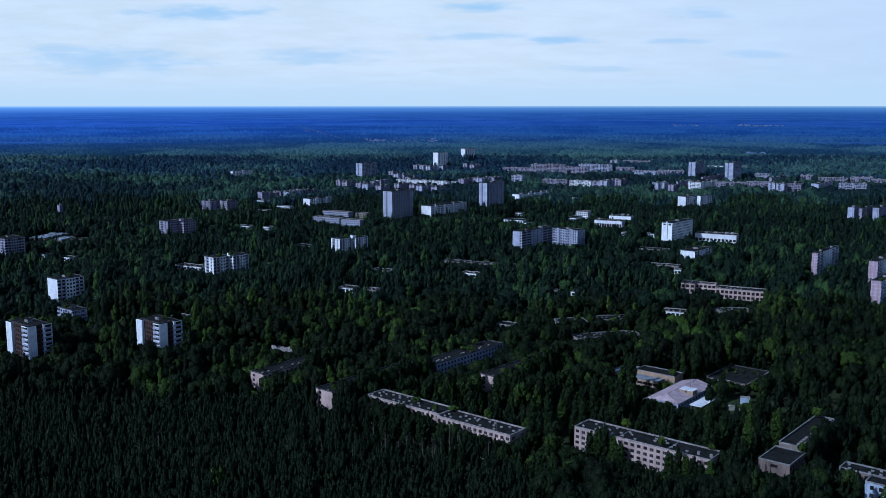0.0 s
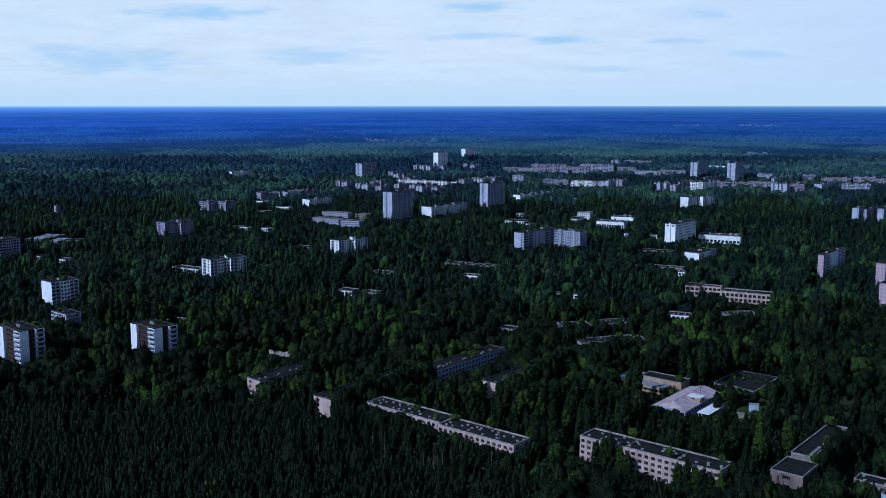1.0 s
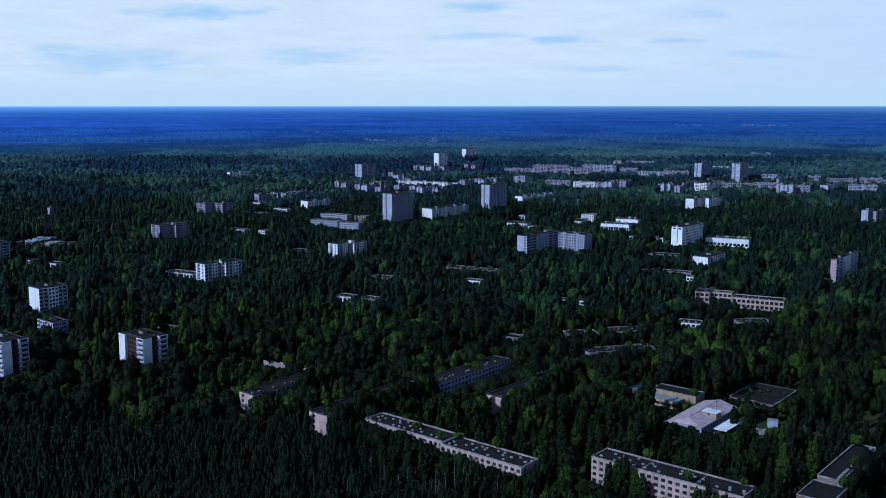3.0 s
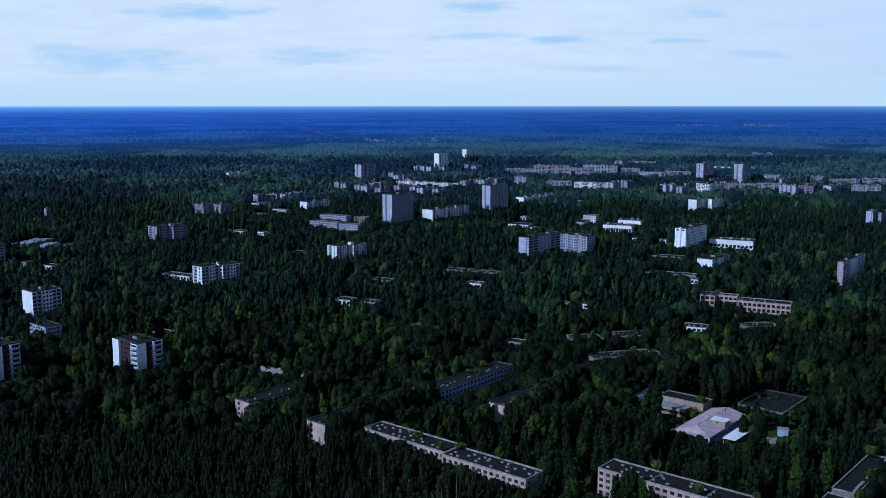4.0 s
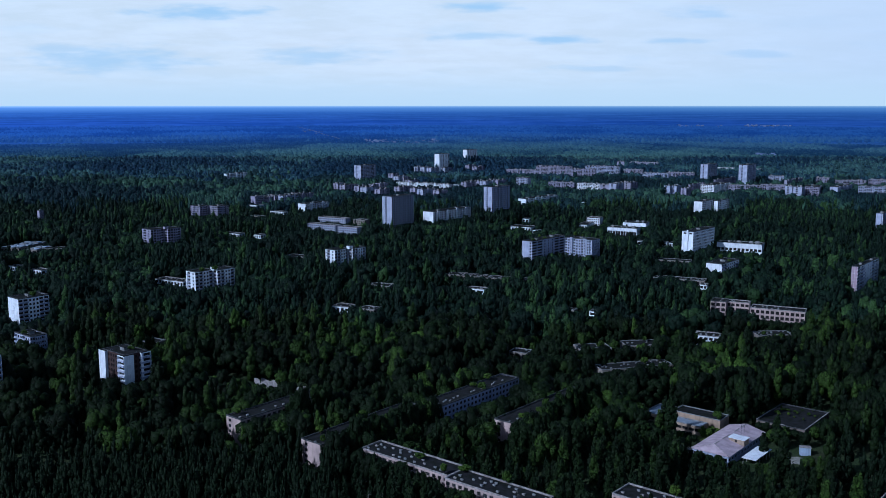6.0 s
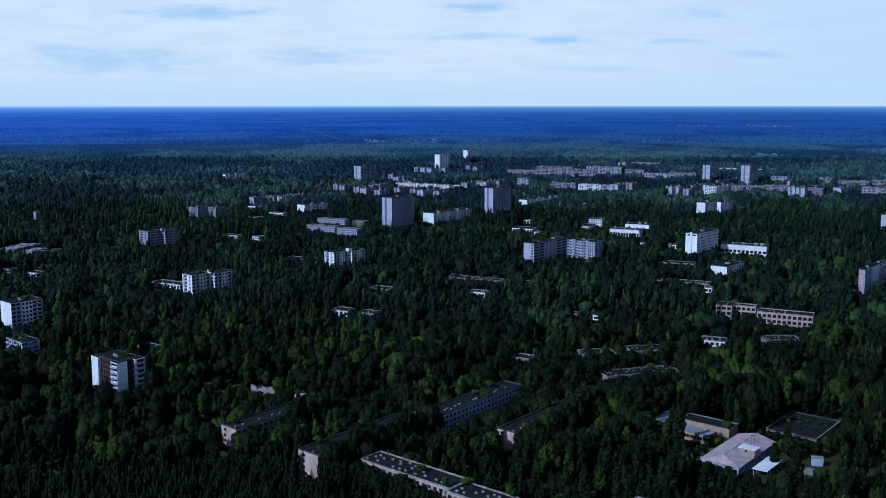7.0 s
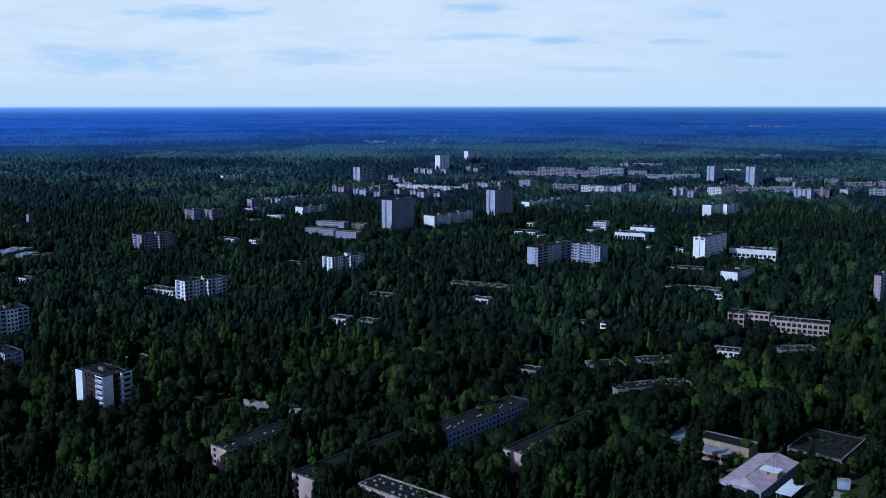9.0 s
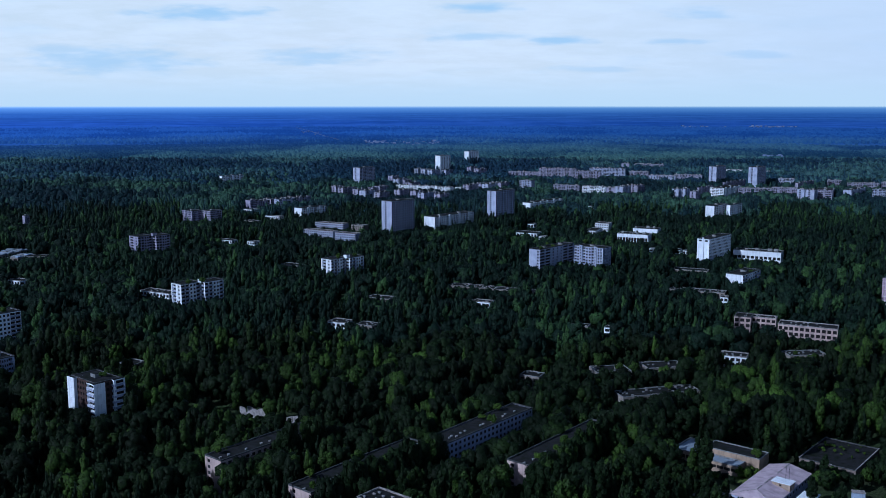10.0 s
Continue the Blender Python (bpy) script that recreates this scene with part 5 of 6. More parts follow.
def site_rules(p, height):
    """Keeps trees off footprints and no taller than the facades behind them stay clear."""
    keep = np.ones(len(p), bool)
    lim = np.full(len(p), 99.0)
    reach = np.zeros(len(p), bool)
    ang = np.arctan2(p[:, 0] + 3, p[:, 1] - 60)
    dist = np.hypot(p[:, 0] + 3, p[:, 1] - 60)
    for x, y, a, hx, hy, h, low_f, low_r in SITES:
        dx, dy = p[:, 0] - x, p[:, 1] - y
        u, v = dx * math.cos(a) + dy * math.sin(a), -dx * math.sin(a) + dy * math.cos(a)
        out_ = 3.4 if h > 18 else 2.4
        keep &= ~((np.abs(u) < hx + out_) & (np.abs(v) < hy + out_))
        cs = [(x + sx * hx * math.cos(a) - sy * hy * math.sin(a), y + sx * hx * math.sin(a) + sy * hy * math.cos(a)) for sx in (-1, 1) for sy in (-1, 1)]
        an = [math.atan2(c[0] + 3, c[1] - 60) for c in cs]
        # distance to the two faces turned to the open side
        vis = [cs[0], cs[2], cs[3]]
        va = [math.atan2(c[0] + 3, c[1] - 60) for c in vis]
        vd = [math.hypot(c[0] + 3, c[1] - 60) for c in vis]
        m = (ang > min(an) - 0.002) & (ang < max(an) + 0.002)
        face = np.interp(ang[m], *zip(*sorted(zip(va, vd))))
        gap = face - dist[m]
        low = np.where(ang[m] < va[1], low_f, low_r)
        slope = (EYE - low) / np.maximum(face, 1)
        allow = np.where((gap > 0) & (gap < 260), low + gap * slope, 99.0)
        lim[m] = np.minimum(lim[m], allow)
        reach[m] |= (gap > 0) & (gap < 24) & (allow < 24)
    for x, y, r in CLEAR:
        keep &= np.hypot(p[:, 0] - x, p[:, 1] - y) > r
    hh = np.where(reach, np.maximum(height, 0.95 * lim), height)
    tall = (R.uniform(0, 1, len(p)) < 0.11) & (p[:, 1] > 640)
    hh = np.minimum(hh, lim * np.where(tall, R.uniform(1.1, 1.6, len(p)), R.uniform(0.82, 1.04, len(p))))
    keep &= hh > 2.5
    return keep, hh, reach


def in_view(p, margin):
    return np.abs(p[:, 0]) < 0.475 * p[:, 1] + margin


def join_trees(name, label, kinds, mats):
    """kinds: list of (templates, material index, places, scales, turns, tints) in one mesh."""
    allv, alln, allt, mi = [], [], [], []
    for tmpl, m, pos, sc, wid, turn, tint in kinds:
        which = R.integers(0, len(tmpl), len(pos))
        for k, t in enumerate(tmpl):
            s = which == k
            if not s.any():
                continue
            c, sn = np.cos(turn[s])[:, None, None], np.sin(turn[s])[:, None, None]
            w, hgt = wid[s][:, None, None], sc[s][:, None, None]
            X = (t[None, :, :, 0] * c - t[None, :, :, 1] * sn) * w + pos[s][:, 0][:, None, None]
            Y = (t[None, :, :, 0] * sn + t[None, :, :, 1] * c) * w + pos[s][:, 1][:, None, None]
            Z = t[None, :, :, 2] * hgt + np.zeros_like(X)
            allv.append(np.stack([X, Y, Z], -1).reshape(-1, 3))
            alln.append(np.stack([t[None, :, :, 3] * c - t[None, :, :, 4] * sn, t[None, :, :, 3] * sn + t[None, :, :, 4] * c, t[None, :, :, 5] + 0 * c], -1).reshape(-1, 3))
            allt.append(np.repeat(tint[s], t.shape[0] * 3))
            mi.append(np.full(s.sum() * t.shape[0], m))
    v, tn, mi = np.concatenate(allv), np.concatenate(allt), np.concatenate(mi)
    nt_ = len(v) // 3
    me = bpy.data.meshes.new(name)
    me.vertices.add(len(v))
    me.vertices.foreach_set("co", v.astype(np.float32).ravel())
    me.loops.add(len(v))
    me.loops.foreach_set("vertex_index", np.arange(len(v), dtype=np.int32))
    me.polygons.add(nt_)
    me.polygons.foreach_set("loop_start", np.arange(nt_, dtype=np.int32) * 3)
    for m in mats:
        me.materials.append(m)
    me.polygons.foreach_set("material_index", mi.astype(np.int32))
    me.attributes.new("tint", "FLOAT", "POINT").data.foreach_set("value", tn.astype(np.float32))
    me.attributes.new("custom_normal", "FLOAT_VECTOR", "POINT").data.foreach_set("vector", np.concatenate(alln).astype(np.float32).ravel())
    me.update()
    return tagged(new(name, me), label, "woodland", kind="stuff")


def species(p):
    """0 broadleaf, 1 poplar, 2 pine, by stands."""
    a, b = wood_noise(p, 90, 3), wood_noise(p, 60, 5)
    r = R.uniform(0, 1, len(p))
    pine_belt = (p[:, 1] < 468 - 0.16 * p[:, 0] + 18 * (b - 0.5)) & (p[:, 0] < 40)
    pine_far = (p[:, 1] > 1700) & (a > 0.5) & (p[:, 0] < 0.02 * p[:, 1])
    s = np.where(r < np.where(p[:, 1] > 1600, 0.06, np.where(p[:, 1] > 760, 0.34, 0.17)) + np.where(p[:, 1] > 1600, 0.08, 0.5) * np.clip((a - 0.52) * 5, 0, 1), 1, 0)
    s = np.where(pine_belt & (r < 0.965), 2, s)
    s = np.where((p[:, 0] > 60) & (p[:, 1] < 500 + 40 * (a - 0.5)) & (b > 0.32) & (r > 0.3), 2, s)
    s = np.where(pine_far & (p[:, 1] < 2300) & (r < 0.4), 2, s)
    return np.where((s == 0) & (r > 0.97) & (p[:, 1] < 1600), 2, s)


TALL = np.array((14.0, 21.0, 17.0, 14.0, 14.0))


def plant(p, spread):
    sp = species(p)
    h = TALL[sp] * np.clip(R.normal(1.0, np.where(sp == 2, 0.10, 0.27), len(p)), 0.4, 1.7) * np.where(sp == 0, 0.8 + 0.5 * wood_noise(p, 45, 9), 1.0)
    keep, hh, reach = site_rules(p, h)
    glade = wood_noise(p, 22, 41) * 0.6 + wood_noise(p, 60, 43) * 0.4
    keep &= reach | (glade > 0.27) | (p[:, 1] < 470) | (R.uniform(0, 1, len(p)) < 0.25)
    sp = np.where(reach & (sp == 2) & (hh < 16), 0, sp)
    p, sp, h, hh = p[keep], sp[keep], h[keep], hh[keep]
    cut = (sp == 1) & (hh < 0.6 * h)
    sp = np.where(cut, 0, sp)
    hh = np.minimum(hh, np.where(sp == 0, 20.5, np.where(sp == 1, 27.0, 22.0)))
    sc = hh / TALL[sp]
    wid = np.clip(np.where(sp == 0, np.maximum(sc, 0.5) * spread * np.where(p[:, 1] > 1400, 0.74, 0.92) * np.exp(R.normal(size=len(p)) * 0.24), np.maximum(sc, 0.7)), 0.35, 1.45)
    tint = np.clip(0.38 + R.normal(size=len(p)) * 0.25 + (wood_noise(p, 34, 21) - 0.5) * 0.65 + 0.45 * (R.uniform(0, 1, len(p)) > 0.91), 0.0, 1.0)
    tint = np.where((sp == 2) & (p[:, 1] < 700), 0.36 + 0.35 * (tint - 0.36), tint)
    # further out, dark stands alternate with lighter ones
    far = np.clip((p[:, 1] - 1300) / 300, 0, 1)
    tint = np.clip(tint + far * (1.5 * (wood_noise(p, 190, 61) - 0.5) + 0.7 * (wood_noise(p, 55, 63) - 0.5) - 0.25 * (sp == 2)), 0, 1)
    return p, sp, sc, wid, R.uniform(0, 6.28, len(p)), tint


def rows_before_faces(y0, y1, step):
    """Trees that crowd up against the long faces of the blocks, as high as the faces stay hidden."""
    out = []
    for x, y, a, hx, hy, h, lf, lr in SITES:
        if not y0 <= y < y1:
            continue
        for half, low, face in ((hx, lf, 0), (hy, lr, 1)):
            if low < 3 or half < 5:
                continue
            n = max(2, int(2 * half / step))
            for i in range(n):
                t, off = (-1 + 2 * (i + R.uniform(0.2, 0.8)) / n) * half, R.uniform(3.6, 5.6)
                u, v = (t, -hy - off) if face == 0 else (hx + off, t)
                out.append((x + u * math.cos(a) - v * math.sin(a), y + u * math.sin(a) + v * math.cos(a), (low + off * 0.3) * R.uniform(0.88, 1.1)))
    out = np.array(out)
    ok = np.ones(len(out), bool)
    for x, y, a, hx, hy, h, lf, lr in SITES:
        dx, dy = out[:, 0] - x, out[:, 1] - y
        u, v = dx * math.cos(a) + dy * math.sin(a), -dx * math.sin(a) + dy * math.cos(a)
        ok &= ~((np.abs(u) < hx + 2) & (np.abs(v) < hy + 2))
    out = out[ok]
    n = len(out)
    sc = out[:, 2] / 14.0
    return out[:, :2], np.zeros(n, int), sc, np.clip(sc, 0.5, 1.0), R.uniform(0, 6.28, n), np.clip(0.34 + R.normal(size=n) * 0.2, 0, 1)


def make_wood(name, label, p, spread, templates, leaf, rows=None):
    got = plant(p, spread)
    if rows:
        got = [np.concatenate(q) for q in zip(got, rows_before_faces(*rows))]
    p, sp, sc, wid, turn, tint = got
    kinds = [(templates[k], 1 if k == 2 else 0, p[sp == k], sc[sp == k], wid[sp == k], turn[sp == k], tint[sp == k]) for k in range(3) if (sp == k).any()]
    # outer and far pines share the leaf colours that have haze painted in
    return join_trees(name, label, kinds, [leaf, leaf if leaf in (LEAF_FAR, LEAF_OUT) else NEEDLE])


near_t = [[broad_crown(15, 110, 0.40) for _ in range(10)], [poplar_crown(11, 80, 0.34) for _ in range(5)], [pine_crown(6, 60, 0.32) for _ in range(8)]]
mid_t = [[broad_crown(9, 12, 0.75, False) for _ in range(10)], [poplar_crown(7, 14, 0.65, False) for _ in range(5)], [pine_crown(6, 12, 0.6, False) for _ in range(5)]]
far_t = [[broad_crown(3, 3, 1.1, False) for _ in range(10)], [poplar_crown(3, 3, 0.9, False) for _ in range(5)], [pine_crown(3, 3, 0.9, False) for _ in range(5)]]

def border(p, y, amount, seed):
    return p[:, 1] - y + amount * 2 * (wood_noise(p, 60, seed) - 0.5)


pn = scatter(-440, 440, 332, 800, 7.2)
pn = pn[in_view(pn, 25) & (border(pn, 720, 70, 51) < 0)]
# the stretch of wood nearest to the first long blocks is set out tree by tree
mine = np.hypot((pn[:, 0] - 60) / 1.5, pn[:, 1] - 445) < 72
near_p, near_sp, near_sc, near_w, near_turn, near_tint = plant(pn[mine], 1.0)
pn = pn[~mine]
# undergrowth of younger pines closes the belt
belt = scatter(-260, 150, 332, 470, 4.6)
belt = belt[in_view(belt, 25) & (belt[:, 1] < np.where(belt[:, 0] < 70, 462 - 0.16 * belt[:, 0], 372)) & (np.hypot((belt[:, 0] - 60) / 1.5, belt[:, 1] - 445) >= 72)]
pn = np.concatenate([pn, belt])
make_wood("woods", "dense green broadleaf trees and pines around empty blocks", pn, 1.0, near_t, LEAF, (0, 720, 4.4))
pm = scatter(-860, 860, 640, 1640, 8.3)
pm = pm[in_view(pm, 30) & (border(pm, 720, 70, 51) >= 0) & (border(pm, 1500, 120, 53) < 0)]
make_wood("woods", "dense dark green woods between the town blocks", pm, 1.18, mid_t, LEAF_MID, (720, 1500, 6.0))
pf = scatter(-1420, 1420, 1370, 2800, 8.7)
pf = pf[in_view(pf, 60) & (border(pf, 1500, 120, 53) >= 0)]
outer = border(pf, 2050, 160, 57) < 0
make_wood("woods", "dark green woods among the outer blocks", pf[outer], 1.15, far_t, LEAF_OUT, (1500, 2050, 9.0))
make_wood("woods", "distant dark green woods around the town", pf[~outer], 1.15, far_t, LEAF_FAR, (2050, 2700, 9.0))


pu = scatter(-190, 190, -110, 330, 6.0)
make_wood("woods", "dense dark pine and broadleaf wood under the flight line", pu, 1.1, far_t, LEAF)


def far_woods(d0, d1, step, big):
    """Tree clumps on the far land, set out by true distance."""
    p = scatter(-0.5 * d1, 0.5 * d1, d0, d1, step)
    d = np.hypot(p[:, 0], p[:, 1])
    ok = (np.abs(p[:, 0]) < 0.48 * p[:, 1] + 60) & (d > d0) & (d < d1)
    stand = np.clip((wood_noise(p, 420, 31) * 0.55 + wood_noise(p, 150, 33) * 0.45 - 0.5) * 3.2 + 0.5 + 0.25 * np.clip(p[:, 0] / (0.5 * p[:, 1]), -1, 1), 0, 1)
    ok &= R.uniform(0, 1, len(p)) < 0.95 - 0.3 * stand
    p, d, stand = p[ok], d[ok], stand[ok]
    r, z = far_place(d)
    k = r / d
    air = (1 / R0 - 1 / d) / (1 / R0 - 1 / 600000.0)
    t = [broad_crown(1, 1, 1.6, d1 < 5000) for _ in range(8)]
    vs, tn, kn = [], [], []
    which = R.integers(0, 8, len(p))
    for i, tm in enumerate(t):
        s = which == i
        sz = (big * k * (0.7 + 0.5 * stand) * R.uniform(0.75, 1.3, len(p)))[s][:, None, None]
        vs.append(np.stack([tm[None, :, :, 0] * sz + (p[:, 0] * k)[s][:, None, None], tm[None, :, :, 1] * sz + (p[:, 1] * k)[s][:, None, None],
                            (tm[None, :, :, 2] - 3.5) * sz * 0.85 + z[s][:, None, None]], -1).reshape(-1, 3))
        tn.append(np.repeat((np.clip(0.85 * stand + 0.05 + R.normal(size=len(p)) * 0.16, 0, 1))[s], tm.shape[0] * 3))
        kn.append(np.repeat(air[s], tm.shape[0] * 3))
    v, tn, kn = np.concatenate(vs), np.concatenate(tn), np.concatenate(kn)
    n = len(v) // 3
    me = bpy.data.meshes.new("far_woods")
    me.vertices.add(len(v))
    me.vertices.foreach_set("co", v.astype(np.float32).ravel())
    me.loops.add(len(v))
    me.loops.foreach_set("vertex_index", np.arange(len(v), dtype=np.int32))
    me.polygons.add(n)
    me.polygons.foreach_set("loop_start", np.arange(n, dtype=np.int32) * 3)
    me.attributes.new("tint", "FLOAT", "POINT").data.foreach_set("value", tn.astype(np.float32))
    me.attributes.new("km", "FLOAT", "POINT").data.foreach_set("value", kn.astype(np.float32))
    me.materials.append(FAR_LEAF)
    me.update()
    tagged(new("far_woods", me), "woods on the far plain, coloured by a blue haze glow", "woodland", kind="stuff")


# haze painted into the far leaves: bluish base colour plus a blue glow
FAR_LEAF, fnt, fp, fem, fhaze = far_haze_material("far_leaves")
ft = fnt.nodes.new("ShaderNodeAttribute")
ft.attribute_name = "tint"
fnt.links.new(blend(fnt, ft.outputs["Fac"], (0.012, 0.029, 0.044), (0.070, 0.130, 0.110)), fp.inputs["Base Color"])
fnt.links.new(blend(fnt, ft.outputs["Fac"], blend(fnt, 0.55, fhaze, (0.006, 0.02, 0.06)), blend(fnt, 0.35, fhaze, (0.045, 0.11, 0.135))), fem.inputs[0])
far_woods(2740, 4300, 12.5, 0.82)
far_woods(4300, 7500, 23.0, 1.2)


# ---- far villages, tracks and clearings ----
def far_point(px, py, z=0.0):
    """A point of the far land from its bearing (right of the line of flight, per mille) and its true distance in metres."""
    d = py
    r, zz_ = far_place(d)
    a = math.atan(px / 1000)
    return r * math.sin(a), r * math.cos(a), zz_ + z


def hamlet(name, label, bearing, spread, dist, deep, count, seed, mat, size=5.5):
    r = random.Random(seed)
    ms = Mesh()
    for i in range(count):
        b, d = r.uniform(bearing - spread, bearing + spread), r.uniform(dist - deep, dist + deep)
        x, y, z = far_point(b, d)
        k = math.hypot(x, y) / d
        w, l, h = size * k * r.uniform(0.7, 1.6), size * k * r.uniform(0.6, 1.0), size * k * r.uniform(0.9, 1.5)
        ms.box(x - w, y - l, z - 2, x + w, y + l, z + h, 0)
        ms.face([(x - w, y - l, z + h), (x + w, y - l, z + h), (x + w, y, z + h * 1.5), (x - w, y, z + h * 1.5)])
        ms.face([(x + w, y + l, z + h), (x - w, y + l, z + h), (x - w, y, z + h * 1.5), (x + w, y, z + h * 1.5)])
    tagged(new(name, ms.mesh(name, mat)), label, "village", kind="stuff")


# distance haze is put into the houses and the road as a blue base
FAR_WALL = plain("far_walls_hazed", (0.13, 0.17, 0.30), 0.9, 0.1, (0.07, 0.10, 0.19), 0.05)
hamlet("far_village", "pale houses of a far village among trees", -44, 38, 4300, 260, 60, 3, FAR_WALL)
hamlet("far_village", "pale houses of a far hamlet", -205, 28, 3080, 60, 34, 5, FAR_WALL, 3.6)
hamlet("far_village", "scattered pale far roofs", -135, 12, 5900, 300, 16, 6, FAR_WALL)
hamlet("far_village", "scattered pale far roofs", 262, 24, 7600, 300, 26, 7, FAR_WALL, 8)
hamlet("far_village", "scattered pale far roofs", 332, 24, 7900, 260, 30, 8, FAR_WALL, 8)
hamlet("far_village", "brownish far sheds in a clearing", 327, 10, 3250, 30, 8, 12, FAR_WALL, 7.0)


def far_track(points, width, mat, name, label):
    ms = Mesh()
    for (b0, d0), (b1, d1) in zip(points, points[1:]):
        x0, y0, z0 = far_point(b0, d0, 12.0)
        x1, y1, z1 = far_point(b1, d1, 12.0)
        w = width
        ms.face([(x0 - w, y0, z0), (x0 + w, y0, z0), (x1 + w, y1, z1), (x1 - w, y1, z1)])
    tagged(new(name, ms.mesh(name, mat)), label, "road", kind="structure")


far_track([(-107, 4420), (-112, 4650), (-121, 4950), (-128, 5350), (-136, 5900), (-150, 6700)], 2.5, FAR_WALL, "road", "pale far road through the woods")

# ---- single trees ----
def tapered(ms, p0, p1, r0, r1, n=6):
    a, b = Vector(p0), Vector(p1)
    d = (b - a).normalized()
    s = d.orthogonal().normalized()
    t = d.cross(s)
    k = len(ms.v)
    for c, r in ((a, r0), (b, r1)):
        for i in range(n):
            w = 2 * math.pi * i / n
            ms.v.append(tuple(c + (s * math.cos(w) + t * math.sin(w)) * r))
    for i in range(n):
        j = (i + 1) % n
        ms.f.append((k + i, k + j, k + n + j, k + n + i))
        ms.mi.append(0)


def trunk_mesh(kind, top, seed):
    r = random.Random(seed)
    ms = Mesh()
    bend = [Vector((0, 0, -0.3))]
    for i in range(1, 5):
        bend.append(Vector((r.uniform(-0.25, 0.25), r.uniform(-0.25, 0.25), top * i / 4)))
    for i in range(4):
        tapered(ms, bend[i], bend[i + 1], 0.32 * (1 - i * 0.22), 0.32 * (1 - (i + 1) * 0.22) + 0.02)
    for i in range({0: 7, 1: 4, 2: 4}.get(kind, 0)):
        z = top * r.uniform(0.35, 0.85)
        a = i * 2.4 + r.uniform(-0.4, 0.4)
        l = (2.6 if kind == 0 else 1.1) * r.uniform(0.7, 1.2)
        tapered(ms, (0, 0, z), (l * math.cos(a), l * math.sin(a), z + l * (0.8 if kind == 0 else (1.6 if kind == 1 else 0.15))), 0.12, 0.03, 5)
    return ms.mesh("trunk", TRUNK)


def crown_mesh(tris, mat, tint):
    v, nr = tris.reshape(-1, 6)[:, :3], tris.reshape(-1, 6)[:, 3:]
    n = len(v) // 3
    me = bpy.data.meshes.new("crown")
    me.from_pydata([tuple(q) for q in v], [], [(3 * i, 3 * i + 1, 3 * i + 2) for i in range(n)])
    me.attributes.new("tint", "FLOAT", "POINT").data.foreach_set("value", np.full(len(v), tint, np.float32))
    me.attributes.new("custom_normal", "FLOAT_VECTOR", "POINT").data.foreach_set("vector", nr.astype(np.float32).ravel())
    me.materials.append(mat)
    return me


TREE_LABEL = ("broad round-crowned deciduous tree in full dark green leaf", "tall narrow columnar poplar in full green leaf", "dark green pine with a conical crown", "light green birch sapling rooted on a flat roof", "yellowish green bush on the edge of a grassy yard")
TREE_NAME = ("tree", "poplar", "pine", "sapling", "bush")
MASTERS = []
for kind in range(3):
    row = []
    for k in range(5):
        crown = (broad_crown(26, 220, 0.36), poplar_crown(18, 160, 0.32), pine_crown(16, 130, 0.3))[kind]
        row.append((trunk_mesh(kind, (10.5, 17.5, 15.5)[kind], 40 + 10 * kind + k), crown_mesh(crown, NEEDLE if kind == 2 else LEAF, (0.28, 0.4, 0.5, 0.62, 0.78)[k])))
    MASTERS.append(row)
MASTERS.append([(trunk_mesh(3, 10.5, 90 + k), crown_mesh(broad_crown(12, 100, 0.8), YOUNG, (0.5, 0.7, 0.85)[k])) for k in range(3)])
MASTERS.append(MASTERS[3])


def single_tree(kind, k, x, y, h, w, turn, z=0.0, group="trees between the blocks"):
    t = tagged(new(TREE_NAME[kind]), TREE_LABEL[kind], "tree", group)
    t.matrix_basis = pose(x, y, z, 0, 0, turn) @ Matrix.Diagonal((w, w, h / TALL[kind], 1))
    part("trunk", MASTERS[kind][k][0], t)
    part("crown", MASTERS[kind][k][1], t)
    return t


# the stretch of wood nearest to the first long blocks
for i in range(len(near_p)):
    single_tree(int(near_sp[i]), int(R.integers(0, 5)), float(near_p[i, 0]), float(near_p[i, 1]), float(near_sc[i] * TALL[near_sp[i]]), float(near_w[i]), float(near_turn[i]) * 57.3)


def dead_tree_mesh(seed):
    r = random.Random(seed)
    ms = Mesh()
    h = 15.0
    lean = Vector((r.uniform(-0.7, 0.7), r.uniform(-0.7, 0.7), h))
    tapered(ms, (0, 0, -0.3), lean * 0.5, 0.22, 0.15, 5)
    tapered(ms, lean * 0.5, lean, 0.15, 0.03, 5)
    for i in range(16):
        f = r.uniform(0.4, 0.97)
        a = r.uniform(0, 6.28)
        l = 2.0 * (1.15 - f) + 0.5
        p0 = lean * f
        tapered(ms, p0, p0 + Vector((l * math.cos(a), l * math.sin(a), l * r.uniform(-0.1, 0.6))), 0.05, 0.015, 4)
    return ms.mesh("dead_pine", DEADWOOD)


dead = [dead_tree_mesh(70 + k) for k in range(5)]
for i in range(50):
    r = random.Random(900 + i)
    cx, cy, sx, sy = r.choice(((-24, 402, 16, 12), (-16, 396, 12, 14), (-1, 400, 8, 14), (20, 404, 14, 10), (-130, 392, 30, 8), (-150, 402, 16, 8), (-95, 398, 26, 8)))
    t = tagged(new("dead_pine", dead[i % 5]), "bare grey dead pine standing in the wood", "tree", "dead pines")
    t.matrix_basis = pose(r.gauss(cx, sx), r.gauss(cy, sy), 0, 0, 0, r.uniform(0, 360)) @ Matrix.Diagonal((1, 1, r.uniform(0.95, 1.25), 1))

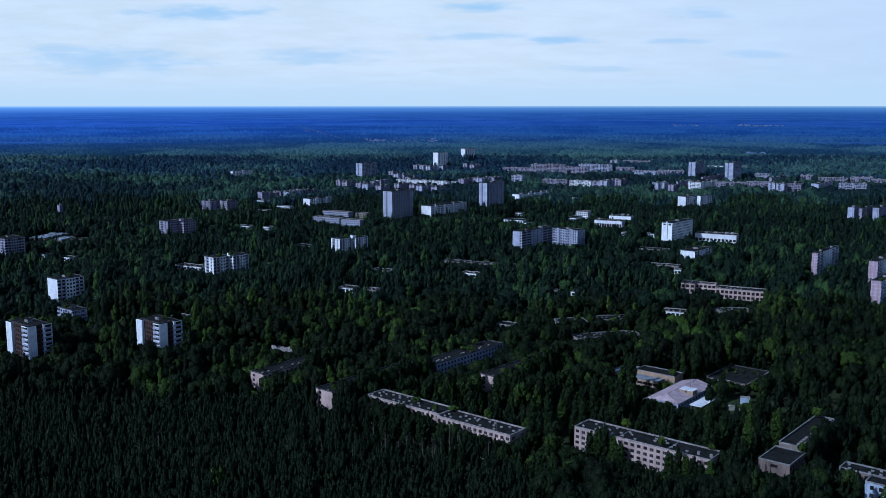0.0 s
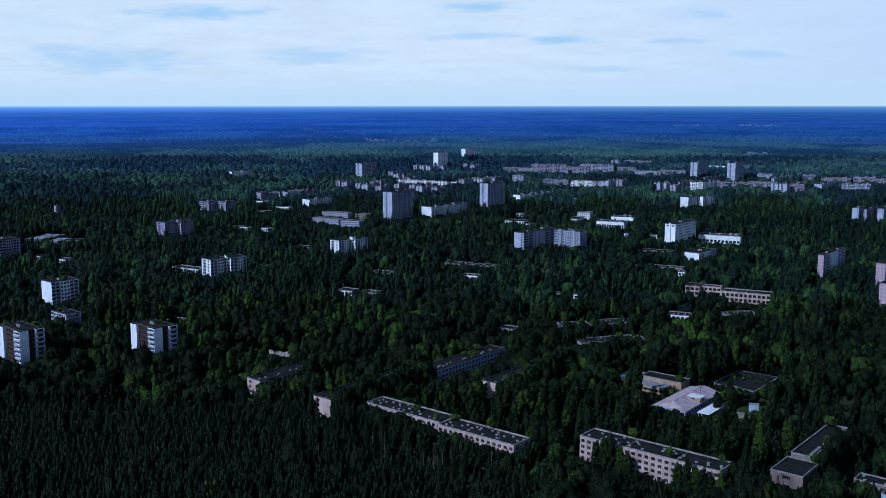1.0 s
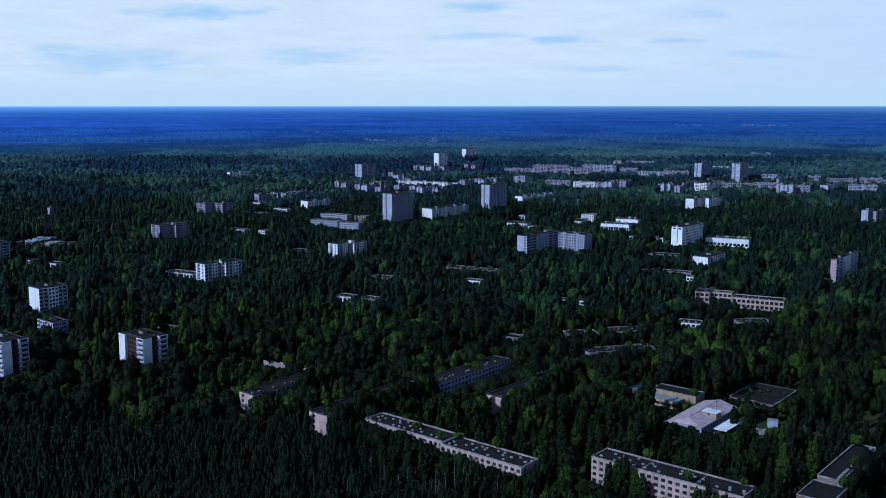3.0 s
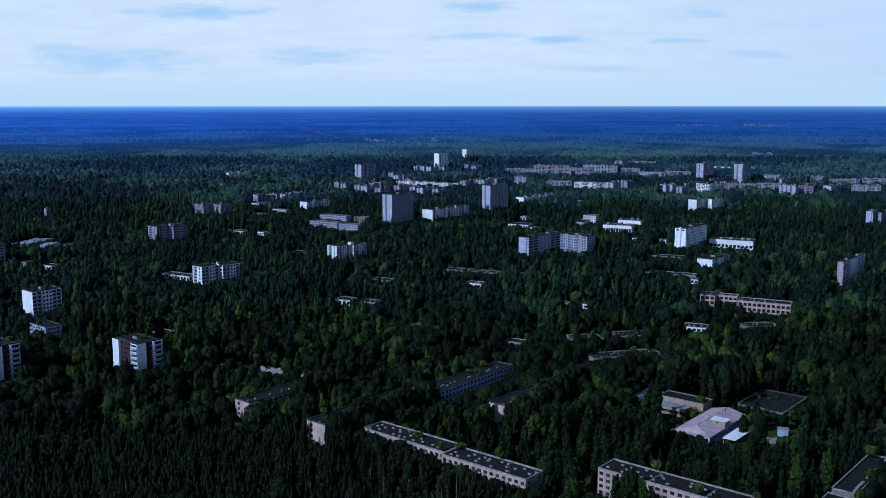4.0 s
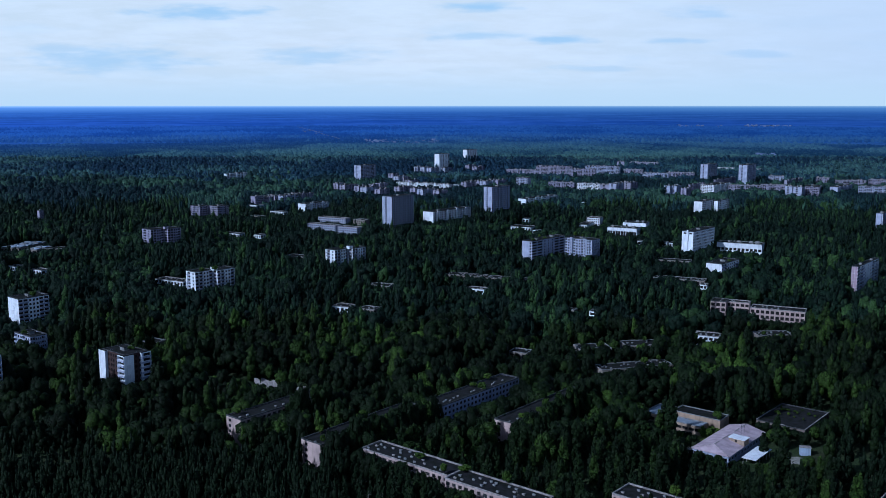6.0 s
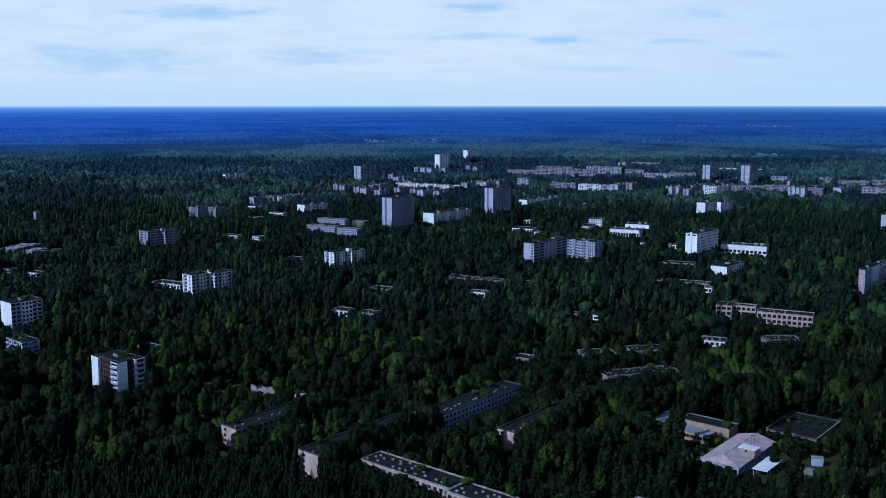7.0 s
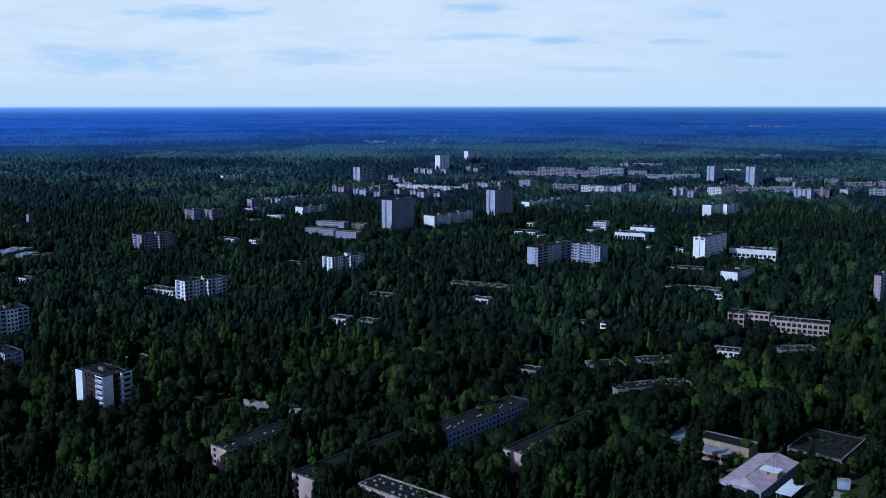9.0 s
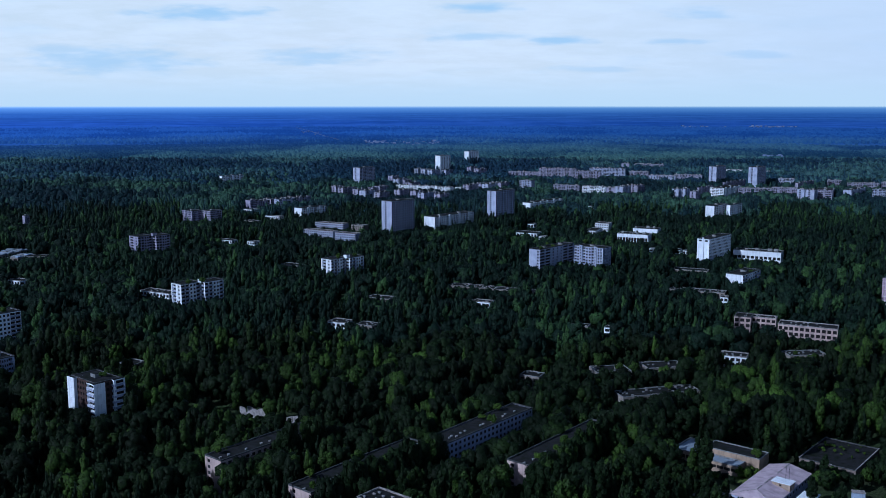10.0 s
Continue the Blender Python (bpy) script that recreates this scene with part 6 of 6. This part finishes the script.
# poplars standing against the pale facade and beside the hall
for x, y, h in ((67, 415, 17), (70, 411, 21), (73, 410, 22), (76, 406, 18), (79, 404, 15), (97, 389, 17), (100, 386, 20), (103, 385, 16), (105, 381, 18), (108, 379, 15),
                (111, 376, 18), (104, 523, 24), (107, 519, 20), (101, 520, 18), (145, 500, 13), (158, 520, 15)):
    single_tree(1, int(R.integers(0, 5)), x, y, h, 1.0, 40 * x, 0, "poplars by the blocks")

single_tree(1, 2, 105.7, 516.8, 27.5, 1.45, 30, 0, "poplars by the blocks")
for i in range(9):  # bushes on the edge of the yard and weeds on the black roof
    r = random.Random(60 + i)
    single_tree(4, i % 3, 127.9 + r.uniform(-4, 4), 528.4 + r.uniform(-3, 3), r.uniform(2.5, 5.5), r.uniform(0.3, 0.5), 50 * i, 0, "bushes in the yard")
for i in range(16):
    r = random.Random(80 + i)
    bx, by = at_local(173.0, 538.8, -2.8 + r.uniform(-11, 11), 7.5 + r.uniform(-4, 16))
    single_tree(3, i % 3, bx, by, r.uniform(0.8, 2.2), r.uniform(0.1, 0.25), 50 * i, 4.25, "saplings on the roofs")

# tall trees crowding the long sides of two of the blocks
for cx, cy, s0, s1, n in ((-39.7, 508.0, -22, 34, 9), (46.9, 534.8, -20, 32, 10), (-86.5, 534.8, 0, 24, 4)):
    for i in range(n):
        r = random.Random(i + int(cx) + 300)
        u = s0 + (s1 - s0) * (i + 0.5) / n + r.uniform(-3, 3)
        o = r.uniform(9.5, 12.5)
        single_tree(0, r.randrange(5), cx + u * 0.643 + o * 0.766, cy + u * 0.766 - o * 0.643, r.uniform(20, 27), r.uniform(0.95, 1.3), r.uniform(0, 360), 0, "tall trees beside the blocks")

# saplings rooted on the roofs
for x, y, a, hx, hy, h, lf, lr in SITES:
    if (y < 720 and h > 6 and hx * hy > 60) or (y < 1050 and h > 18):
        r = random.Random(int(x * 7 + y))
        for k in range(int(hx * hy / 55)):
            u, v = r.uniform(-0.95, 0.95) * hx, r.choice((-0.8, 0.8, r.uniform(-0.9, 0.9))) * hy
            if hy > hx:
                u, v = r.choice((-0.8, 0.8, r.uniform(-0.9, 0.9))) * hx, r.uniform(-0.95, 0.95) * hy
            s = single_tree(3, k % 3, x + u * math.cos(a) - v * math.sin(a), y + u * math.sin(a) + v * math.cos(a), r.uniform(2.5, 6.5), r.uniform(0.28, 0.6), r.uniform(0, 360), h - 0.15, "saplings on the roofs")
